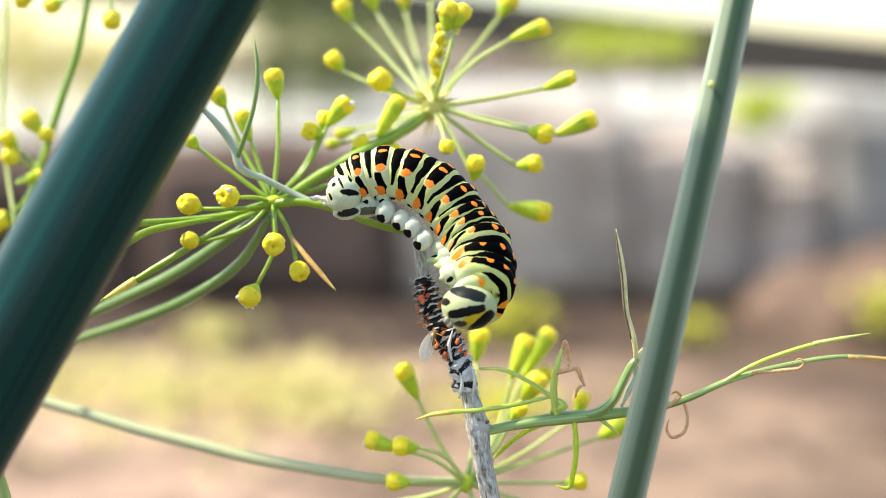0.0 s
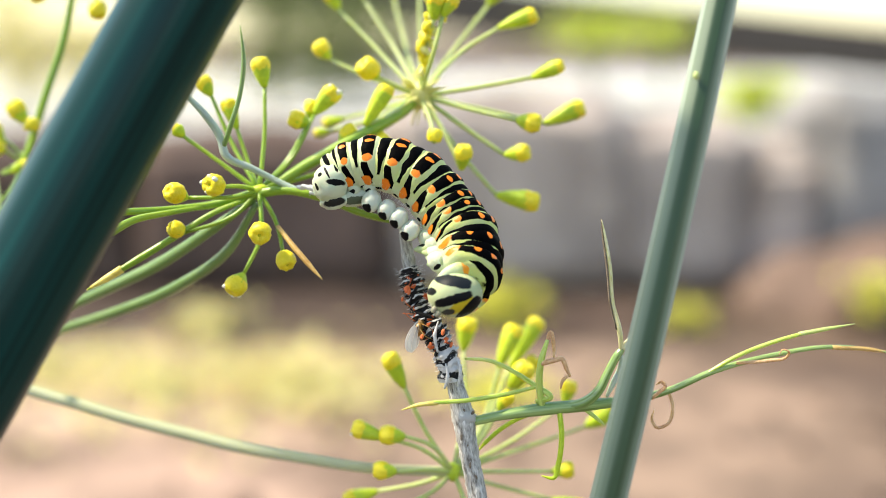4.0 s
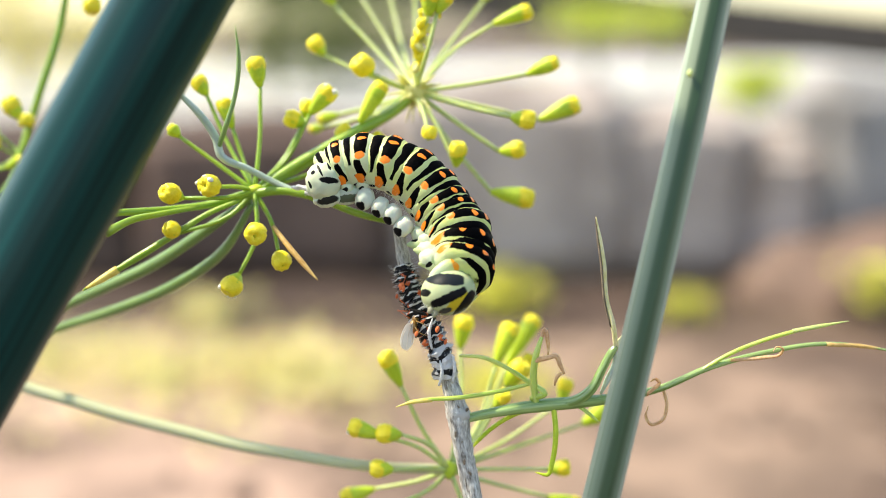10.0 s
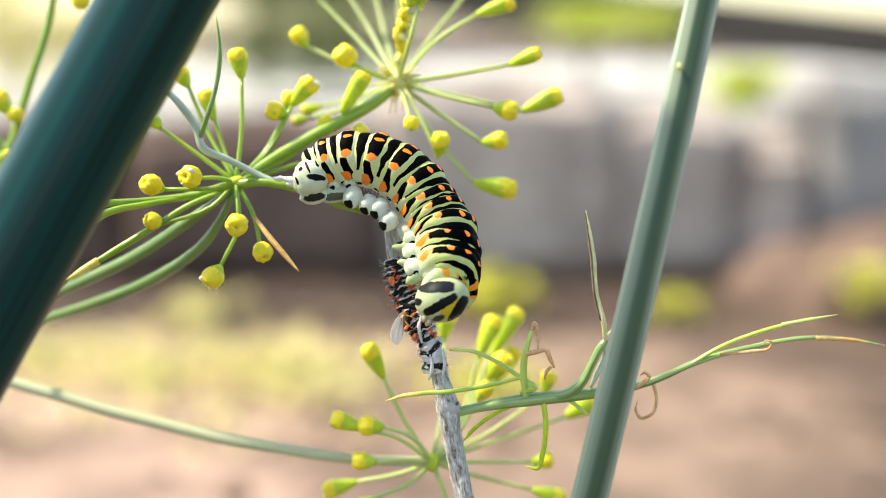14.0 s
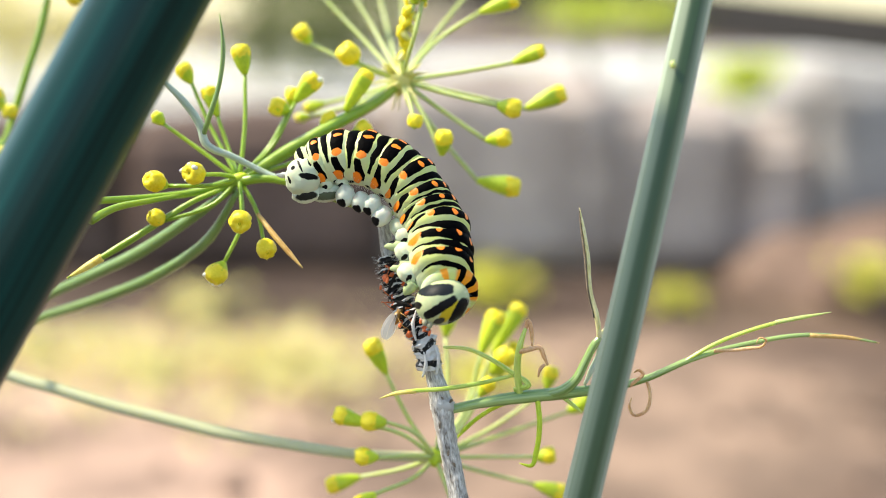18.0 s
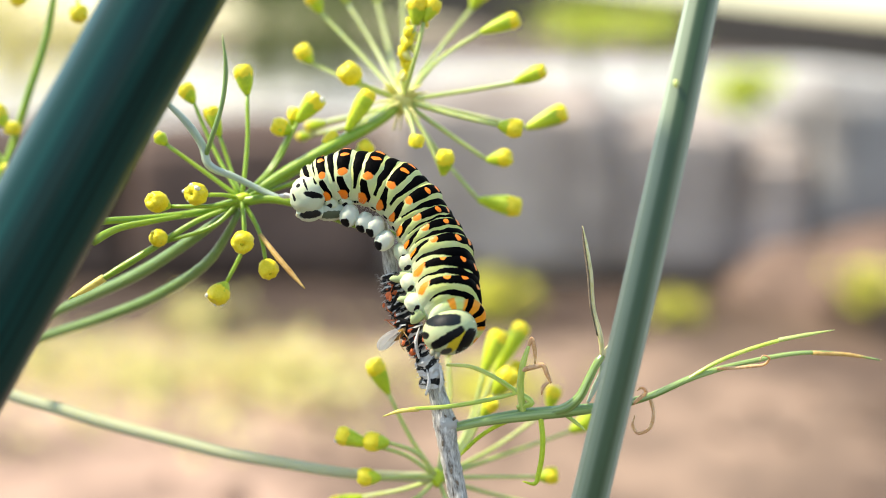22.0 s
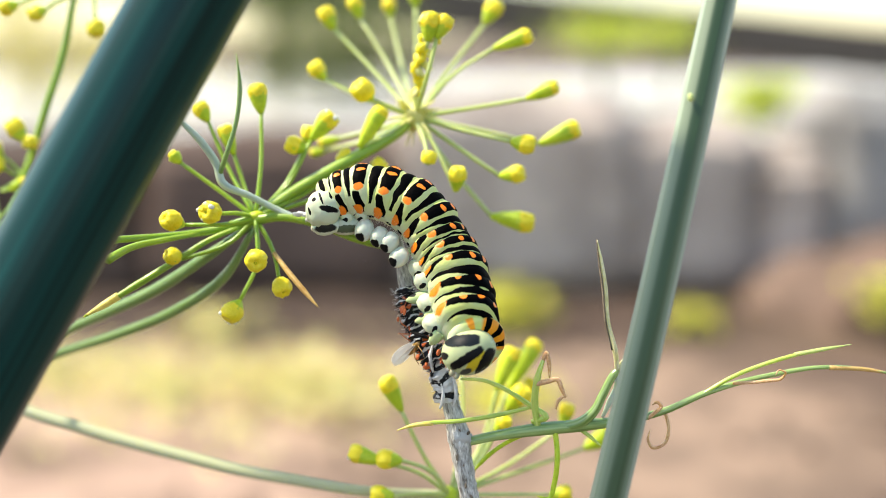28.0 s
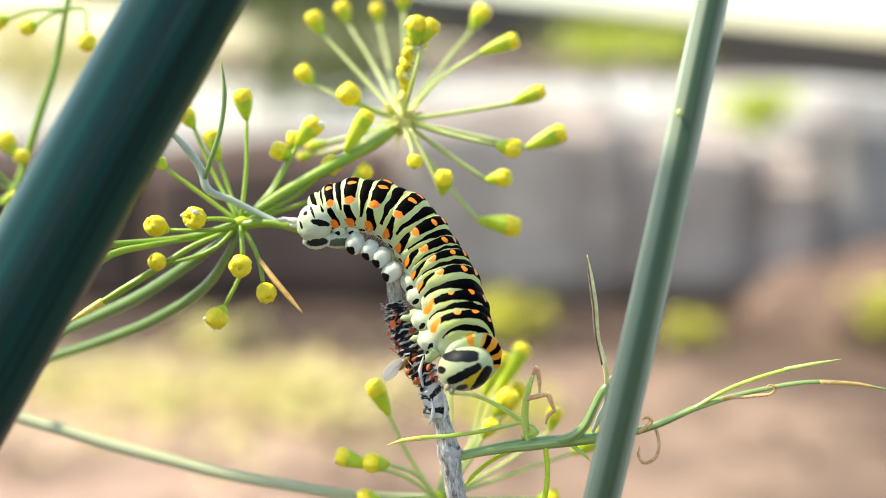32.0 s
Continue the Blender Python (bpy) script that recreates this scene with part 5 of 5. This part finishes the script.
def build_old_skin():
    """A shrivelled cast skin wrapped round the twig."""
    s = thing("cast_skin", (2.68, 1, -16.31), "shrivelled black, white and orange cast skin clinging to the twig", "cast skin")
    ink = shade("dried_black", (0.003, 0.003, 0.003), (0.015, 0.015, 0.016), 900, 0.6, 0.6, spec=0.2)
    ash = shade("dried_white", (0.50, 0.50, 0.50), (0.82, 0.81, 0.80), 900, 0.7, 0.6)
    rust = shade("dried_orange", (0.66, 0.11, 0.03), (0.86, 0.24, 0.07), 900, 0.55, 0.5)
    path = spline([(-2.69, 1.5, -3.81), (-2.01, 1, -6.26), (-1.04, 0.5, -8.83), (0.3, 0, -11.54), (1.63, 0, -13.83), (2.51, 0, -15.83), (2.97, 0.3, -18.46)], 8)
    rng = random.Random(11)
    n = len(path)
    steps = 16
    count = 6 * steps + 1
    widths = []
    for i in range(count):
        f = i / (count - 1)
        base = 1.15 + 0.5 * math.sin(math.pi * min(1, f * 1.15)) if f < 0.75 else 1.62 - 0.5 * (f - 0.75)
        widths.append(base * (1 + 0.13 * math.sin(i * 1.25 + 1.4 * math.sin(i * 0.31)) * (1 if f < 0.72 else 0.5)))
    bm = tube(bmesh.new(), [path[0], *path[8:-1:8], path[-1]], widths, sides=30, steps=steps, rough=0.34)
    part("husk", bm, husk_skin(), s, "dry wrinkled skin with black and white rings")
    for i in range(3, n - 17, 4):
        a, b = path[i], path[i + 1]
        t = (b - a).normalized()
        a = a + Vector((rng.uniform(-0.25, 0.25), rng.uniform(-0.3, 0), rng.uniform(-0.1, 0.1)))
        r = 1.30 + 0.42 * math.sin(math.pi * i / n)
        tilt = Vector((rng.uniform(-0.2, 0.2), 0, rng.uniform(-0.2, 0.2)))
        bm = tube(bmesh.new(), [a - t * 0.16 - tilt, a, a + t * 0.16 + tilt], [r * 0.85, r * 1.07, r * 0.85], sides=24, steps=3, rough=0.42)
        part("wrinkle", bm, ink, s)
    for p, r in (((-2.65, -0.6, -6.41), 0.62), ((-3.18, -0.2, -7.68), 0.5), ((-2.35, -0.9, -6.76), 0.5), ((-1.17, -1.6, -11.63), 0.55), ((-0.58, -1.9, -12.48), 0.5), ((0.29, -1.6, -13.67), 0.55), ((2.04, -2, -11.88), 0.5), ((3.15, -1.2, -13.57), 0.5), ((2.41, -1.8, -13.07), 0.42)):
        bm = bmesh.new()
        ball(bm, Vector(p) + Vector((-0.2, -0.35, 0)), r * 0.36, (0.3, 0.2, 1), 1.8, 14, 10, lump=1.3)
        part("wart", bm, rust, s, "dull orange wart")
    bm = bmesh.new()
    for i in range(260):
        k = rng.randrange(n - 1)
        a = path[k].lerp(path[k + 1], rng.random())
        d = Vector((rng.uniform(-1, 1), rng.uniform(-1, 0.3), rng.uniform(-0.4, 0.4))).normalized()
        r = 1.6
        tube(bm, [a + d * r, a + d * (r + 0.35) + Vector((0, 0, rng.uniform(-0.15, 0.15))), a + d * (r + rng.uniform(0.45, 0.7))], [0.028, 0.022, 0.01], sides=4, steps=2)
    tagged(part("hairs", bm, ash, s, "short pale bristles"), kind="stuff")
    for pts in ([(-1.99, -0.5, -9.66), (-2.86, -1, -9.62), (-3.37, -1.2, -9.61)], [(-2.36, -0.5, -8.77), (-2.94, -1, -8.23), (-3.16, -1, -7.86)], [(-1.78, 0, -10.65), (-2.36, -0.6, -10.24), (-3.23, -0.9, -9.48)]):
        stem("bristle", s, rust, pts, [0.09, 0.06, 0.03], sides=5)
    for pts in ([(1.17, -1.6, -14.55), (0.8, -2, -12.32), (1.24, -2, -10.5)], [(2.05, -1.2, -19.36), (2.48, -1.7, -17.61), (2.19, -1.6, -16.01)], [(3.82, -1, -19.02), (4.1, -1.5, -16.9), (3.66, -1.4, -15.3)]):
        stem("shred", s, ash, pts, [0.15, 0.25, 0.08], sides=7, rough=0.4)


def build_fly():
    s = thing("fly", (-1.24, -1.6, -11.19), "tiny amber fly with a clear hanging wing on the cast skin", "fly")
    amber = shade("amber_body", (0.22, 0.10, 0.02), (0.42, 0.24, 0.05), 900, 0.35, 0.2, clear=0.4)
    m = bpy.data.materials.new("clear_wing")
    m.use_nodes = True
    nt = m.node_tree
    glow, clear, mix = nt.nodes.new("ShaderNodeBsdfTranslucent"), nt.nodes.new("ShaderNodeBsdfTransparent"), nt.nodes.new("ShaderNodeMixShader")
    glow.inputs["Color"].default_value = (0.95, 0.92, 0.86, 1)
    mix.inputs[0].default_value = 0.45
    nt.links.new(glow.outputs[0], mix.inputs[1])
    nt.links.new(nt.nodes["Principled BSDF"].outputs[0], mix.inputs[2])
    thin = nt.nodes.new("ShaderNodeMixShader")
    thin.inputs[0].default_value = 0.6
    nt.links.new(clear.outputs[0], thin.inputs[1])
    nt.links.new(mix.outputs[0], thin.inputs[2])
    nt.links.new(thin.outputs[0], nt.nodes["Material Output"].inputs["Surface"])
    bm = bmesh.new()
    ball(bm, (-1.32, -1.6, -11.63), 0.55, (0.2, 0, 1), 1.7, 14, 10)
    part("abdomen", bm, amber, s)
    bm = bmesh.new()
    ball(bm, (-0.95, -1.4, -10.69), 0.45, (0.2, 0, 1), 1.1, 12, 8)
    part("thorax", bm, amber, s)
    for k, (dx, dy) in enumerate(((0, 0), (4, 0.35))):
        bm = bmesh.new()
        for v in ball(bm, (0, 0, 0), 0.78, (0, 0, 1), 2.3, 20, 14):
            v.co.y *= 0.06
            v.co.x *= 1.0 - 0.25 * v.co.z / 0.0018
        bmesh.ops.transform(bm, matrix=Matrix.Translation(Vector((-2.19, -2, -12.76)) * 0.001 + Vector((dx * 0.00007, dy * 0.001, 0))) @ pose(0, 0, 0, 6, 13 + 5 * k, 20 * k), verts=bm.verts)
        wing = part("wing", bm, m, s, "clear veined wing")
        stem("vein", wing, ash_vein(), [(-1.31, -2.1, -11), (-1.46, -2.15, -12.31), (-1.75, -2.15, -13.91), (-2.33, -2.1, -14.57), (-2.84, -2.1, -13.92), (-2.62, -2.1, -12.46), (-1.6, -2.1, -11.07)], [0.05, 0.06, 0.05, 0.05, 0.05, 0.04], sides=5)
        stem("vein", wing, ash_vein(), [(-1.46, -2.1, -11.15), (-2.04, -2.15, -12.67), (-2.33, -2.1, -14.21)], [0.06, 0.05, 0.03], sides=5)
    for pts in ([(-1.17, -1.9, -11.46), (-0.44, -2.6, -12.41), (0.44, -2.4, -12.87)], [(-0.88, -1.9, -10.87), (0, -2.8, -11.24), (0.65, -2.4, -11.85)]):
        stem("leg", s, amber, pts, [0.08, 0.06, 0.04], sides=5)
    return s


VEIN = []


def ash_vein():
    if not VEIN:
        VEIN.append(shade("wing_vein", (0.6, 0.55, 0.48), (0.8, 0.76, 0.7), 900, 0.5, 0.1))
    return VEIN[0]


build_ground()
build_clods()
build_terrace()
build_stones()
build_mound()
build_timber()
build_weeds()
build_stalk()
build_shoot()
build_right_stem()
build_twig()
LEFT_UMBEL = build_left_umbel()
BACK_UMBEL = build_back_umbel()
LOW_UMBEL = build_low_umbel()
build_side_umbel()
build_old_skin()
FLY = build_fly()
CATERPILLAR = build_caterpillar()

SWAY_LEFT = [  # seconds, shift right and up in millimetres, in the breeze
    (0, -0, -0.01), (1, 0.16, 0.11), (2, 0.03, 0.23), (3, 0.14, 0.11), (3.5, 0.03, 0.23), (5.5, 0.39, 0.19),
    (6, 0.22, 0.09), (7, 0.25, -0.15), (8, 0.3, -0.22), (9, 0.3, -0.11), (10, 0.23, -0.22), (11, 0.45, -0.22),
    (12, 0.14, -0.05), (13, -0.26, 0.01), (14, -0.88, 0.15), (14.5, -0.76, 0.32), (16.5, 0.2, 0.37),
    (17, 0.08, 0.31), (18, 0.37, 0.25), (19, 0.02, 0.07), (20, -0.92, 0.06), (21, 0.54, -0.02), (22, 0.27, -0.13),
    (23, -0.47, -0.02), (24, 0.19, -0.07), (25, 0.08, -0.31), (25.5, -0.15, -0.15), (27.5, -0.2, -0.57),
    (28, 0.1, -0.72), (29, 0.17, -0.89), (30, 0.07, -0.2), (31, -0.77, -0.05), (32, -0.64, 0.48),
]
SWAY_BACK = [
    (0, -0, -0.03), (1, 0.17, 0.1), (2, 0.2, 0.3), (3, 0.21, 0.17), (3.5, 0.15, 0.15), (5.5, 0.34, 0.34),
    (6, 0.11, 0.25), (7, 0.21, 0.13), (8, 0.3, -0.04), (9, 0.19, 0.01), (10, 0.15, 0.11), (11, 0.44, -0.12),
    (12, 0.1, 0.25), (13, -0.26, 0.32), (14, -0.93, 0.65), (14.5, -0.78, 0.96), (16.5, 0.1, 0.59), (17, -0.09, 0.58),
    (18, 0.35, 0.51), (19, 0.01, 0.4), (20, -0.9, 0.71), (21, 0.45, 0.4), (22, 0.15, 0.16), (23, -0.61, 0.59),
    (24, 0.2, 0.1), (25, 0.19, -0.1), (25.5, -0.18, 0.35), (27.5, -0.45, -0.05), (28, -0.12, -0.21),
    (29, -0.06, -0.16), (30, 0.1, 0.3), (31, -0.6, 0.28), (32, -0.74, 1.28),
]
SWAY_LOW = [
    (0, -0, -0.03), (1, 0.06, 0.11), (2, -0.03, 0.17), (3, 0.1, 0.05), (3.5, 0.04, 0.1), (5.5, 0.27, 0.24),
    (6, 0.28, 0.27), (7, 0.36, -0.1), (8, 0.33, -0.07), (9, 0.34, -0.08), (10, 0.31, -0.15), (11, 0.43, -0.39),
    (12, 0.16, -0.02), (13, -0.26, 0.03), (14, -0.75, 0.16), (14.5, -0.54, 0.41), (16.5, 0.28, 0.24),
    (17, 0.1, 0.36), (18, 0.4, 0.36), (19, 0.01, -0.2), (20, -0.81, 0.19), (21, 0.69, 0.08), (22, 0.38, -0.04),
    (23, -0.26, 0.26), (24, 0.2, -0.09), (25, 0.32, -0.1), (25.5, -0.05, 0.16), (27.5, -0.01, -0.48),
    (28, 0.18, -0.57), (29, 0.53, -0.59), (30, 0.29, -0.01), (31, -0.5, -0.08), (32, -0.34, 0.96),
]


def motions():
    for ob, rows in ((LEFT_UMBEL, SWAY_LEFT), (BACK_UMBEL, SWAY_BACK), (LOW_UMBEL, SWAY_LOW)):
        base = FRAME @ Matrix.Translation(ORIGIN[ob])
        walk(ob, [(t, base @ pose(x * 0.001, 0, z * 0.001)) for t, x, z in rows])
    caterpillar_moves(*CATERPILLAR)
    base = FRAME @ Matrix.Translation(ORIGIN[FLY])
    walk(FLY, [(t, base @ pose(0, 0, 0, 0, a, 0)) for t, a in ((0, 0), (6, -2), (13, -5), (19, 12), (21, 26), (23, 34), (28, 30), (32, 27))])


motions()
